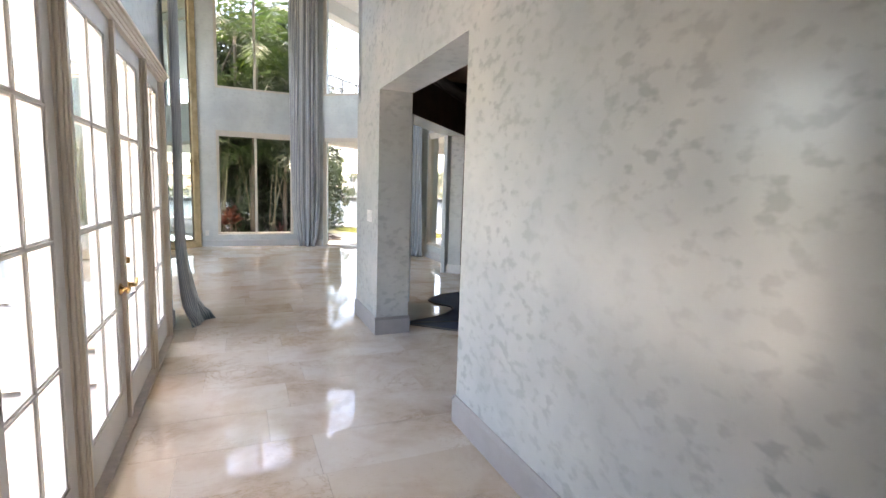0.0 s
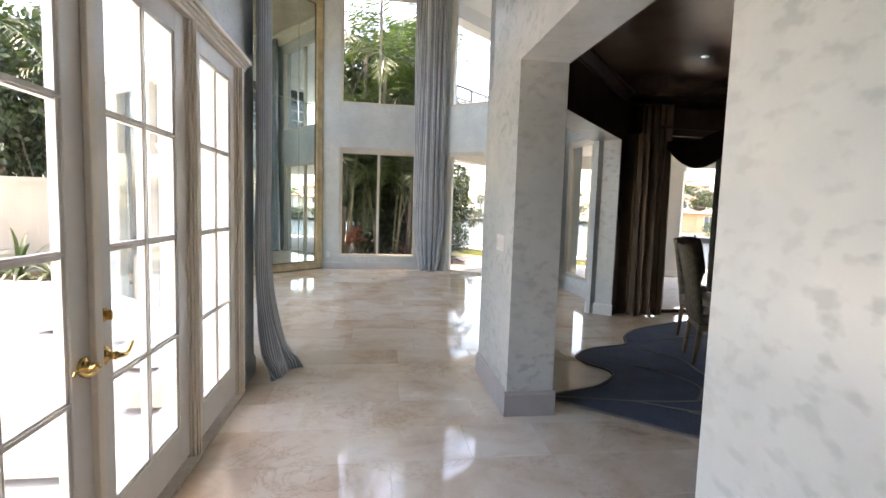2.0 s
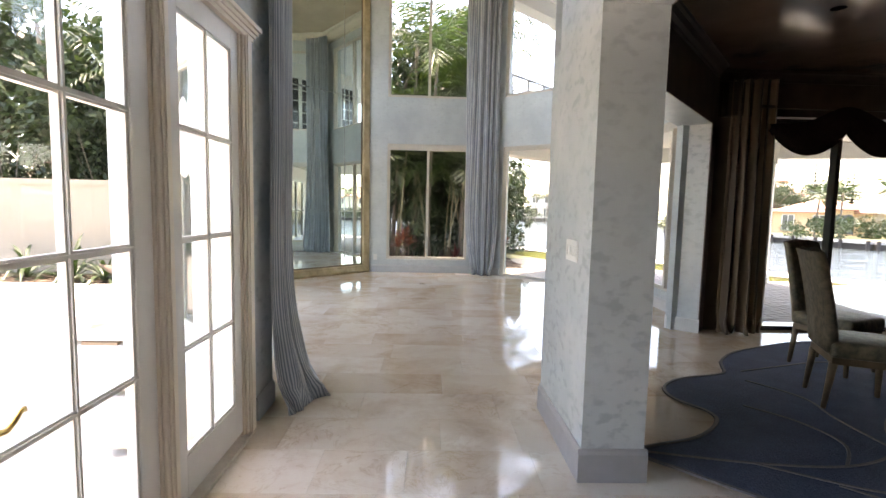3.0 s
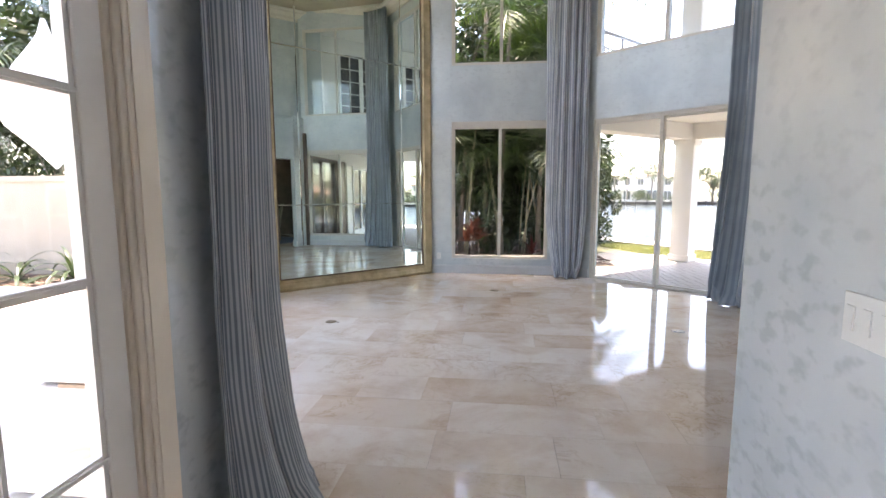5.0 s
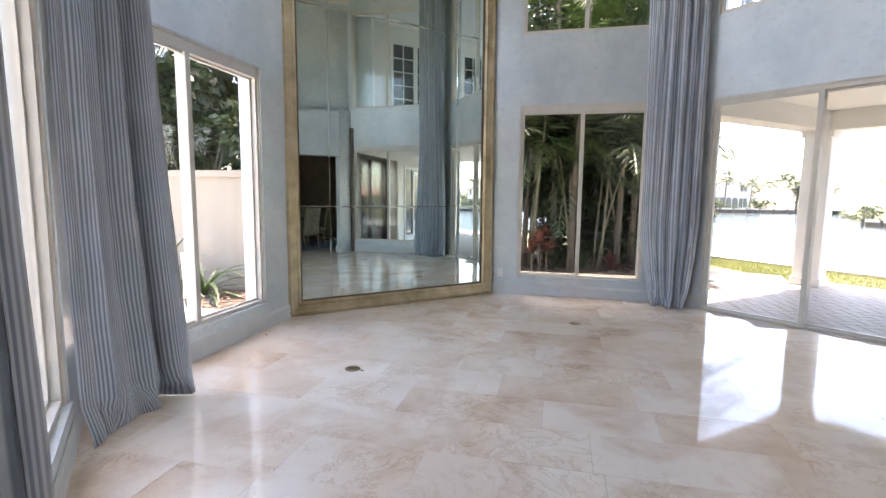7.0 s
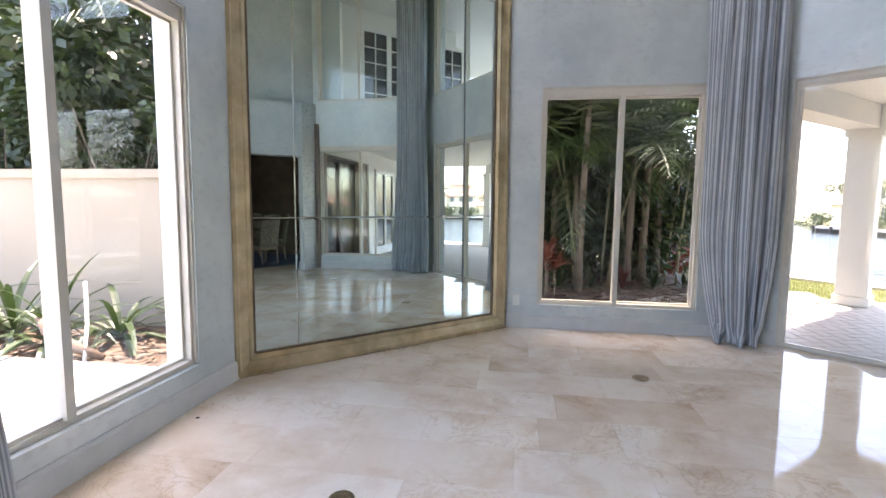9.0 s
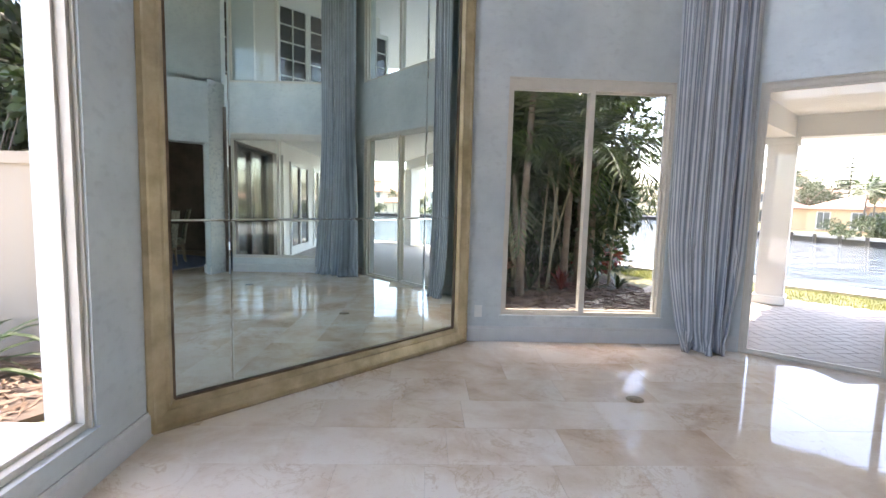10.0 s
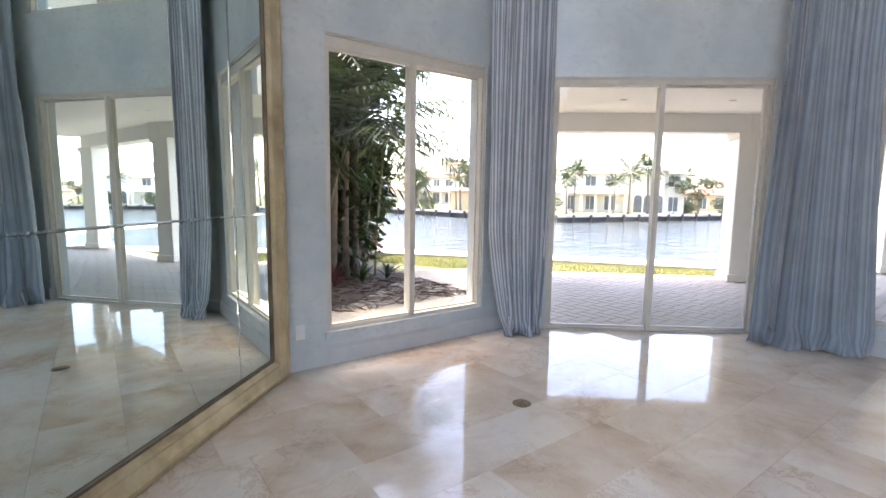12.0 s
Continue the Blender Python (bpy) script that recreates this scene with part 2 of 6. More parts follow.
M = dict(
    room=plaster("blue_grey_polished_plaster", (0.45, 0.51, 0.53), (0.53, 0.59, 0.60), (0.60, 0.65, 0.65), 0.32, 0.26),
    hall=plaster("silver_grey_polished_plaster", (0.54, 0.60, 0.62), (0.645, 0.69, 0.69), (0.74, 0.755, 0.735), 0.27, 0.58),
    base_hall=plain("grey_baseboard_plaster", (0.45, 0.43, 0.42), 0.5, vary=0.05),
    base_room=plain("pale_grey_baseboard", (0.55, 0.57, 0.57), 0.4, vary=0.04),
    base_white=plain("white_paint", (0.75, 0.76, 0.74), 0.4, vary=0.03),
    tile=marble(),
    paver_bed=plain("dark_sand_joint", (0.25, 0.23, 0.20), 0.95, vary=0.15, scale=20),
    grout=plain("pale_grout", (0.64, 0.56, 0.47), 0.7, vary=0.1, scale=20),
    glass=glass(),
    mirror=mirror_glass(),
    gold=brushed_gold(),
    gold_dark=plain("dark_bronze_lip_and_gap_shade", (0.16, 0.11, 0.07), 0.4, 0.5, 0.3, 10),
    door=plain("cream_satin_door_paint", (0.80, 0.76, 0.70), 0.33, vary=0.05, scale=4, bump=0.05),
    casing=plain("beige_satin_casing_paint", (0.88, 0.78, 0.65), 0.35, vary=0.06, scale=3, bump=0.05),
    alu=plain("cream_enamelled_window_frame", (0.60, 0.57, 0.50), 0.4, vary=0.05),
    brass=plain("polished_brass", (0.72, 0.48, 0.18), 0.18, 1.0, 0.12, 30),
    ceiling=plain("warm_tan_glazed_ceiling", (0.50, 0.42, 0.30), 0.3, vary=0.12, scale=1.5, bump=0.05),
    crown=plain("ivory_crown_moulding", (0.70, 0.66, 0.56), 0.35, vary=0.05),
    din_ceil=plain("glazed_brown_ceiling", (0.19, 0.125, 0.09), 0.2, vary=0.25, scale=1.2, bump=0.08),
    din_wall=plain("dark_umber_plaster", (0.125, 0.088, 0.062), 0.42, vary=0.3, scale=3, bump=0.1),
    din_crown=plain("brown_crown_moulding", (0.11, 0.075, 0.052), 0.35, vary=0.15),
    c_stripe=striped("blue_grey_ticking_cloth", (0.14, 0.175, 0.215), (0.42, 0.45, 0.48), 0.024),
    c_fine=striped("fine_striped_blue_cloth", (0.20, 0.235, 0.28), (0.50, 0.54, 0.575), 0.026),
    c_plain=striped("slate_blue_silk_cloth", (0.20, 0.25, 0.295), (0.30, 0.355, 0.40), 0.05, 0.5),
    c_brown=striped("bronze_brown_silk_cloth", (0.12, 0.078, 0.045), (0.30, 0.205, 0.125), 0.21, 0.4),
    c_black=plain("black_brown_velvet", (0.035, 0.022, 0.018), 0.8, vary=0.3, scale=30, spec=0.2),
    rug=ground_mix("slate_blue_wool_rug", (0.075, 0.095, 0.145), (0.088, 0.112, 0.170), (0.10, 0.128, 0.195), 5, 0.95, 0.3),
    rug_line=plain("taupe_wool_line", (0.20, 0.19, 0.19), 0.95, vary=0.2, scale=60),
    chair=plain("olive_bronze_brocade", (0.21, 0.18, 0.12), 0.55, 0.0, 0.45, 22, 0.4, 60),
    wood=plain("pale_brown_chair_wood", (0.24, 0.17, 0.10), 0.4, vary=0.25, scale=12),
    chrome=plain("polished_chrome", (0.75, 0.75, 0.76), 0.08, 1.0, 0.03),
    plate=plain("white_switch_plastic", (0.72, 0.73, 0.70), 0.35, vary=0.02),
    outlet_brass=plain("worn_brass_cover", (0.26, 0.20, 0.12), 0.45, 0.8, 0.3, 40),
    stucco=plain("white_exterior_stucco", (0.78, 0.76, 0.71), 0.85, vary=0.04, scale=2, bump=0.3, bscale=90),
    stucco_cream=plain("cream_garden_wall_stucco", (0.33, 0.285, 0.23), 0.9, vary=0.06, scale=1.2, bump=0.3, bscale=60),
    terr_ceil=plain("white_terrace_ceiling_paint", (0.75, 0.73, 0.68), 0.7, vary=0.03),
    paver=plain("pale_grey_paver", (0.41, 0.375, 0.34), 0.85, vary=0.1, scale=3, bump=0.4),
    patio=plain("pale_patio_stone", (0.55, 0.52, 0.475), 0.8, vary=0.08, scale=1.6, bump=0.3),
    doormat=plain("tan_stone_step", (0.42, 0.28, 0.17), 0.9, vary=0.2, scale=30, bump=0.4),
    soil=ground_mix("brown_mulch", (0.05, 0.035, 0.028), (0.11, 0.08, 0.06), (0.20, 0.15, 0.11), 3.5),
    sand=ground_mix("pale_dry_sand", (0.42, 0.36, 0.27), (0.52, 0.46, 0.36), (0.60, 0.54, 0.44), 1.2),
    grass=ground_mix("lawn_soil", (0.10, 0.11, 0.05), (0.17, 0.17, 0.08), (0.30, 0.26, 0.16), 2.0),
    blade=leafy("grass_blade", (0.11, 0.12, 0.05), (0.24, 0.235, 0.115), 2),
    palm=leafy("palm_leaf", (0.018, 0.042, 0.014), (0.055, 0.088, 0.028), 1.5, 0.10),
    palm_yellow=leafy("areca_leaf", (0.028, 0.068, 0.016), (0.095, 0.145, 0.035), 1.5, 0.16),
    broad=leafy("broad_leaf", (0.014, 0.032, 0.011), (0.045, 0.072, 0.024), 3, 0.12),
    # white rail metal, its backlit shade put into this darker grey
    rail_metal=plain("backlit_grey_rail_paint", (0.30, 0.31, 0.31), 0.5, vary=0.1),
    lily=leafy("lily_leaf", (0.016, 0.034, 0.012), (0.05, 0.08, 0.025), 3, 0.12),
    redbright=leafy("coral_cordyline_leaf", (0.10, 0.03, 0.024), (0.27, 0.09, 0.06), 5, 0.15),
    redleaf=leafy("red_cordyline_leaf", (0.07, 0.012, 0.016), (0.22, 0.045, 0.04), 5, 0.25),
    limeleaf=leafy("lime_leaf", (0.25, 0.33, 0.06), (0.50, 0.55, 0.14), 5, 0.3),
    cane=plain("yellow_green_cane", (0.19, 0.175, 0.10), 0.5, vary=0.35, scale=9),
    bark=plain("grey_brown_bark", (0.16, 0.13, 0.10), 0.9, vary=0.3, scale=6, bump=0.6, bscale=30),
    husk=plain("dry_brown_frond_sheath", (0.15, 0.10, 0.07), 0.8, vary=0.3, scale=8),
    white_pipe=plain("white_plastic_pipe", (0.8, 0.8, 0.8), 0.4, vary=0.02),
    water=water_mat(),
    concrete=plain("weathered_concrete", (0.46, 0.44, 0.40), 0.85, vary=0.2, scale=1, bump=0.3),
    pile=plain("dark_tarred_timber", (0.05, 0.042, 0.038), 0.85, vary=0.3, scale=3),
    peach=plain("peach_stucco", (0.66, 0.47, 0.30), 0.9, vary=0.05, scale=1),
    ivory=plain("ivory_stucco", (0.70, 0.64, 0.52), 0.9, vary=0.05, scale=1),
    roof_red=plain("terracotta_roof_tile", (0.46, 0.26, 0.19), 0.85, vary=0.2, scale=3),
    roof_tan=plain("pale_barrel_roof_tile", (0.60, 0.50, 0.40), 0.85, vary=0.2, scale=3),
    far_glass=plain("grey_window_glass", (0.13, 0.14, 0.14), 0.15, vary=0.3, scale=1),
    dark_glass=plain("dark_window_glass", (0.05, 0.055, 0.06), 0.06, vary=0.2, scale=1),
    black_metal=plain("dark_bronze_metal", (0.05, 0.045, 0.04), 0.4, 0.6, 0.2),
    white_metal=plain("white_painted_metal", (0.74, 0.74, 0.72), 0.4, vary=0.03),
    boat=plain("white_gelcoat", (0.8, 0.8, 0.8), 0.2, vary=0.02),
)


# ---- mesh helpers ----
def box(bm, x0, x1, y0, y1, z0, z1):
    v = [bm.verts.new(p) for p in ((x0, y0, z0), (x1, y0, z0), (x1, y1, z0), (x0, y1, z0), (x0, y0, z1), (x1, y0, z1), (x1, y1, z1), (x0, y1, z1))]
    for f in ((0, 3, 2, 1), (4, 5, 6, 7), (0, 1, 5, 4), (1, 2, 6, 5), (2, 3, 7, 6), (3, 0, 4, 7)):
        bm.faces.new([v[i] for i in f])
    return v


def bevel(bm, w, seg=2):
    bmesh.ops.bevel(bm, geom=list(bm.edges), offset=w, segments=seg, affect="EDGES", profile=0.6)
    return bm


def part(name, bm, mat, parent=None, label="", smooth=False, at=None, kind=""):
    bmesh.ops.recalc_face_normals(bm, faces=bm.faces) if len(bm.faces) < 60000 else None
    me = bpy.data.meshes.new(name)
    bm.to_mesh(me)
    bm.free()
    me.materials.append(mat)
    if smooth:
        me.shade_smooth()
    ob = new(name, me)
    if parent:
        ob.parent = parent
    if at is not None:
        ob.matrix_basis = at
    if label or kind:
        tagged(ob, label=label, kind=kind)
    return ob


def thing(name, m, label, category, group="", kind=""):
    ob = new(name)
    ob.matrix_world = m
    return tagged(ob, label, category, group, kind)


def prism(bm, pts, z0, z1):
    lo = [bm.verts.new((x, y, z0)) for x, y in pts]
    hi = [bm.verts.new((x, y, z1)) for x, y in pts]
    n = len(pts)
    bm.faces.new(lo[::-1])
    bm.faces.new(hi)
    for i in range(n):
        bm.faces.new((lo[i], lo[(i + 1) % n], hi[(i + 1) % n], hi[i]))


def lathe(bm, prof, n=16, cx=0, cy=0):
    rings = [[bm.verts.new((cx + r * math.cos(2 * math.pi * k / n), cy + r * math.sin(2 * math.pi * k / n), z)) for k in range(n)] for r, z in prof]
    for a, b in zip(rings, rings[1:]):
        for k in range(n):
            bm.faces.new((a[k], a[(k + 1) % n], b[(k + 1) % n], b[k]))
    bm.faces.new(rings[0][::-1])
    bm.faces.new(rings[-1])


def tube(bm, pts, radii, n=8):
    rings = []
    for i, p in enumerate(pts):
        a = Vector(pts[max(0, i - 1)])
        b = Vector(pts[min(len(pts) - 1, i + 1)])
        d = (b - a).normalized()
        s = d.cross(Vector((0.31, 0.17, 0.93))).normalized()
        if s.length < 0.5:
            s = Vector((1, 0, 0))
        t = d.cross(s)
        r = radii[i] if isinstance(radii, (list, tuple)) else radii
        rings.append([bm.verts.new(Vector(p) + r * (math.cos(2 * math.pi * k / n) * s + math.sin(2 * math.pi * k / n) * t)) for k in range(n)])
    for a, b in zip(rings, rings[1:]):
        for k in range(n):
            bm.faces.new((a[k], a[(k + 1) % n], b[(k + 1) % n], b[k]))
    bm.faces.new(rings[0][::-1])
    bm.faces.new(rings[-1])


def along(A, B):
    """Pose with x along A to B, y outward (right of the way), z up; and the length."""
    d = Vector((B[0] - A[0], B[1] - A[1], 0))
    ang = math.atan2(d.y, d.x)
    m = Matrix.Translation((A[0], A[1], 0)) @ Matrix.Rotation(ang, 4, "Z") @ Matrix.Diagonal((1, -1, 1, 1))
    return m, d.length


def local(A, B):
    """Like along(), without mirroring: y runs inward (left of the way)."""
    d = Vector((B[0] - A[0], B[1] - A[1], 0))
    return Matrix.Translation((A[0], A[1], 0)) @ Matrix.Rotation(math.atan2(d.y, d.x), 4, "Z"), d.length


def wall(name, A, B, z0, z1, thick, mat, holes=(), e0=0.0, e1=0.0, parent=None):
    """A wall whose room side runs from A to B (room on the left); holes: (u0, u1, z0, z1)."""
    m, L = local(A, B)
    us = sorted({-e0, L + e1, *[h[0] for h in holes], *[h[1] for h in holes]})
    zs = sorted({z0, z1, *[h[2] for h in holes], *[h[3] for h in holes]})
    us = [u for u in us if -e0 <= u <= L + e1]
    zs = [z for z in zs if z0 <= z <= z1]

    def solid(i, j):
        if i < 0 or j < 0 or i >= len(us) - 1 or j >= len(zs) - 1:
            return False
        u, z = (us[i] + us[i + 1]) / 2, (zs[j] + zs[j + 1]) / 2
        return not any(h[0] < u < h[1] and h[2] < z < h[3] for h in holes)

    bm = bmesh.new()
    cache = {}

    def v(u, y, z):
        k = (round(u, 5), y, round(z, 5))
        if k not in cache:
            cache[k] = bm.verts.new((u, y, z))
        return cache[k]

    for i in range(len(us) - 1):
        for j in range(len(zs) - 1):
            if not solid(i, j):
                continue
            a, b, c, d = us[i], us[i + 1], zs[j], zs[j + 1]
            bm.faces.new((v(a, 0, c), v(a, 0, d), v(b, 0, d), v(b, 0, c)))
            bm.faces.new((v(a, -thick, c), v(b, -thick, c), v(b, -thick, d), v(a, -thick, d)))
            if not solid(i - 1, j):
                bm.faces.new((v(a, 0, c), v(a, -thick, c), v(a, -thick, d), v(a, 0, d)))
            if not solid(i + 1, j):
                bm.faces.new((v(b, 0, c), v(b, 0, d), v(b, -thick, d), v(b, -thick, c)))
            if not solid(i, j - 1):
                bm.faces.new((v(a, 0, c), v(b, 0, c), v(b, -thick, c), v(a, -thick, c)))
            if not solid(i, j + 1):
                bm.faces.new((v(a, 0, d), v(a, -thick, d), v(b, -thick, d), v(b, 0, d)))
    ob = part(name, bm, mat, parent, at=m)
    return tagged(ob, kind="structure")


def baseboard(name, A, B, mat, h=0.17, spans=None, proud=0.018):
    m, L = local(A, B)
    for a, b in spans or [(0, L)]:
        bm = bmesh.new()
        prof = [(0.0, 0.0), (proud, 0.0), (proud, h - 0.025), (proud * 0.6, h - 0.012), (proud * 0.45, h), (0.0, h)]
        r0 = [bm.verts.new((a, y, z)) for y, z in prof]
        r1 = [bm.verts.new((b, y, z)) for y, z in prof]
        n = len(prof)
        for k in range(n):
            bm.faces.new((r0[k], r0[(k + 1) % n], r1[(k + 1) % n], r1[k]))
        bm.faces.new(r0)
        bm.faces.new(r1[::-1])
        tagged(part(name, bm, mat, at=m), kind="structure")


window_count = [0]


def window(A, B, u0, u1, z0, z1, mat, cols=2, depth=0.09, setback=0.03, fw=0.036, door=False, floor_track=False, mull=0.05, ft=0.036):
    """An aluminium window or slider in a wall: frame, mullions, sashes, panes."""
    window_count[0] += 1
    m, _ = local(A, B)
    w = tagged(new("%s_%d" % ("door" if door else "window", window_count[0])), kind="structure")
    w.matrix_world = m
    y1, y0 = -setback, -setback - depth
    bm = bmesh.new()
    box(bm, u0, u0 + fw, y0, y1, z0, z1)
    box(bm, u1 - fw, u1, y0, y1, z0, z1)
    box(bm, u0 + fw, u1 - fw, y0, y1, z1 - ft, z1)
    box(bm, u0 + fw, u1 - fw, y0, y1, z0, z0 + (0.02 if floor_track else fw))
    part("window_frame", bm, mat, w)
    bm = bmesh.new()
    lip = 0.014
    box(bm, u0, u1, y1, y1 + 0.018, z1 - lip, z1)
    box(bm, u0, u0 + lip, y1, y1 + 0.018, z0, z1 - lip)
    box(bm, u1 - lip, u1, y1, y1 + 0.018, z0, z1 - lip)
    part("bead", bm, mat, w)
    step = (u1 - u0 - 2 * fw) / cols
    zb = z0 + (0.02 if floor_track else fw)
    for i in range(cols):
        a, b = u0 + fw + i * step, u0 + fw + (i + 1) * step
        yy = (y0 + y1) / 2 + (0.018 if i % 2 else -0.018)
        s = 0.018 if not floor_track else 0.024
        bm = bmesh.new()
        box(bm, a, a + s, yy - 0.014, yy + 0.014, zb, z1 - ft)
        box(bm, b - s, b, yy - 0.014, yy + 0.014, zb, z1 - ft)
        box(bm, a + s, b - s, yy - 0.014, yy + 0.014, z1 - ft - s, z1 - ft)
        box(bm, a + s, b - s, yy - 0.014, yy + 0.014, zb, zb + s)
        part("sash", bm, mat, w)
        bm = bmesh.new()
        box(bm, a + s - 0.005, b - s + 0.005, yy - 0.003, yy + 0.003, zb + s - 0.005, z1 - ft - s + 0.005)
        part("pane", bm, M["glass"], w)
        if i:
            bm = bmesh.new()
            box(bm, a - mull / 2, a + mull / 2, y0 + 0.004, y1 + 0.012, zb, z1 - ft)
            part("mullion", bm, mat, w)
    return w


# ---- the shell ----
TOP = 6.2
XL, XR = -0.24, 1.60                  # the passage's side walls
P_SE, P_J, P_E = (1.60, 5.06), (3.60, 7.37), (4.05, 7.47)
P_NE, P_N1, P_N2 = (4.05, 9.87), (1.92, 11.66), (-0.46, 11.66)
P_NW, P_W, P_SW = (-2.36, 9.78), (-2.36, 7.25), (-0.24, 5.13)
HEAD, SILL, UP0, UP1 = 2.57, 0.26, 3.475, 5.70
SLIDE = 2.53
OPEN = 2.32


def u_on(A, B, p):
    d = Vector((B[0] - A[0], B[1] - A[1])).normalized()
    return (Vector(p) - Vector(A)).dot(d)


T = 0.24
tall = lambda a, b: (a, b, UP0, UP1)
wall("wall_north", P_N1, P_N2, 0, TOP, T, M["room"], [(u_on(P_N1, P_N2, (1.58, 11.66)), u_on(P_N1, P_N2, (-0.045, 11.66)), SILL, HEAD), tall(u_on(P_N1, P_N2, (1.58, 11.66)), u_on(P_N1, P_N2, (-0.045, 11.66)))], 0.08, 0.12)
LS = (Vector(P_N1) - Vector(P_NE)).length
wall("wall_northeast", P_NE, P_N1, 0, TOP, T, M["room"], [(0.26, LS - 0.40, 0, SLIDE), tall(0.26, LS - 0.40)], 0.09, 0.09)
wall("wall_east", P_E, P_NE, 0, TOP, T, M["room"], [(0.06, 1.84, SILL, HEAD), tall(0.06, 1.84)], 0.05, 0.1)
wall("wall_return", P_J, P_E, 0, 3.42, 0.10, M["room"], (), 0.0, 0.0)
wall("wall_northwest", P_N2, P_NW, 0, TOP, T, M["room"], (), 0.09, 0.09)
wall("wall_west", P_NW, P_W, 0, TOP, T, M["room"], [(0.55, 2.40, SILL, HEAD), tall(0.55, 2.40)], 0.1, 0.1)
LSW = (Vector(P_SW) - Vector(P_W)).length
wall("wall_southwest", P_W, P_SW, 0, TOP, T, M["room"], [(0.55, LSW - 0.75, SILL, HEAD), tall(0.55, LSW - 0.75)], 0.1, 0.0)
LSE = (Vector(P_J) - Vector(P_SE)).length
OPL = u_on(P_SE, P_J, (2.10, 5.65))
wall("wall_southeast", P_SE, P_J, 0, 3.42, 0.345, M["room"], [(OPL, LSE + 0.001, 0, OPEN)], 0.0, 0.0)
wall("wall_southeast_upper", (1.92, 4.92), (4.32, 7.62), 3.42, TOP, 0.2, M["room"], [], 0.4, 0.3)
# the jamb beyond the diagonal opening
bm = bmesh.new()
prism(bm, [(3.602, 7.372), (3.862, 7.142), (4.00, 7.30), (4.05, 7.47)], 0, 3.42)
tagged(part("wall_jamb", bm, M["hall"]), kind="structure")
bm = bmesh.new()
prism(bm, [(1.60, 5.06), (3.60, 7.37), (4.05, 7.47), (4.34, 7.62), (1.95, 4.9)], 3.36, 3.425)
tagged(part("wall_ledge", bm, M["room"]), kind="structure")

# passage
DOOR0, DOOR1 = 1.22, 4.68
WEND = 2.29                           # where the passage's east wall ends
wall("wall_passage_west", P_SW, (XL, -3.2), 0, TOP, T, M["hall"], [(P_SW[1] - DOOR1, P_SW[1] - DOOR0, 0, 2.30)], 0.0, 0.1)
wall("wall_passage_south", (XL, -3.2), (XR, -3.2), 0, TOP, T, M["hall"], (), 0.1, 0.1)
bm = bmesh.new()


def arch_wall(bm):
    """The thick wall between passage and dining room, with its wide opening, above it the solid rest."""
    box(bm, XR, XR + 0.32, -3.2, WEND, 0, OPEN)
    box(bm, XR, XR + 0.32, -3.2, 4.90, OPEN, TOP)
    prism(bm, [(XR, 4.17), (XR + 0.32, 4.17), (XR + 0.32, 4.915), (2.36, 5.42), (2.10, 5.65), (1.60, 5.06)], 0, OPEN)


arch_wall(bm)
bmesh.ops.remove_doubles(bm, verts=bm.verts, dist=0.0005)
tagged(part("wall_passage_east", bm, M["hall"]), kind="structure")

# dining room
DX1, DY0, DY1, DTOP = 7.7, -0.6, 7.30, 2.92
m_dark = M["din_wall"]
DW0, DW1 = 4.42, 6.50
wall("wall_dining_north", (DX1, DY1), (3.99, DY1), 0, DTOP + 0.1, 0.24, m_dark, [(DX1 - DW1, DX1 - DW0, 0, 2.42)], 0.1, 0.0)
wall("wall_dining_east", (DX1, DY0), (DX1, DY1), 0, DTOP + 0.1, 0.24, m_dark, [], 0.1, 0.0)
wall("wall_dining_south", (XR + 0.33, DY0), (DX1, DY0), 0, DTOP + 0.1, 0.24, m_dark, [], 0.0, 0.0)
# dark lining of the walls on the dining side
wall("wall_dining_west_lining", (XR + 0.331, WEND), (XR + 0.331, DY0), 0, DTOP, 0.008, m_dark)
wall("wall_dining_west_lining_upper", (XR + 0.331, 4.915), (XR + 0.331, WEND), OPEN + 0.001, DTOP, 0.008, m_dark)
wall("wall_dining_diagonal_lining", (3.872, 7.138), (1.932, 4.91), OPEN + 0.001, DTOP, 0.008, m_dark)
wall("wall_dining_corner_lining", (4.01, 7.298), (3.874, 7.141), 0, DTOP, 0.008, m_dark)
bm = bmesh.new()
prism(bm, [(XR + 0.30, DY0 - .1), (DX1 + .1, DY0 - .1), (DX1 + .1, DY1 + .1), (3.95, DY1 + .1), (XR + 0.30, 4.95)], DTOP, DTOP + 0.12)
tagged(part("ceiling_dining", bm, M["din_ceil"]), kind="structure")


def crown(name, A, B, z, mat, s=0.11):
    m, L = local(A, B)
    bm = bmesh.new()
    prof = [(0, 0), (0, -s), (s * 0.18, -s), (s * 0.22, -s * 0.82), (s * 0.5, -s * 0.62), (s * 0.72, -s * 0.32), (s * 0.95, -s * 0.22), (s, 0)]
    a = [bm.verts.new((-0.0, y, z + h)) for y, h in prof]
    b = [bm.verts.new((L, y, z + h)) for y, h in prof]
    for k in range(len(prof)):
        j = (k + 1) % len(prof)
        bm.faces.new((a[k], a[j], b[j], b[k]))
    bm.faces.new(a)
    bm.faces.new(b[::-1])
    tagged(part(name, bm, mat, at=m), kind="structure")


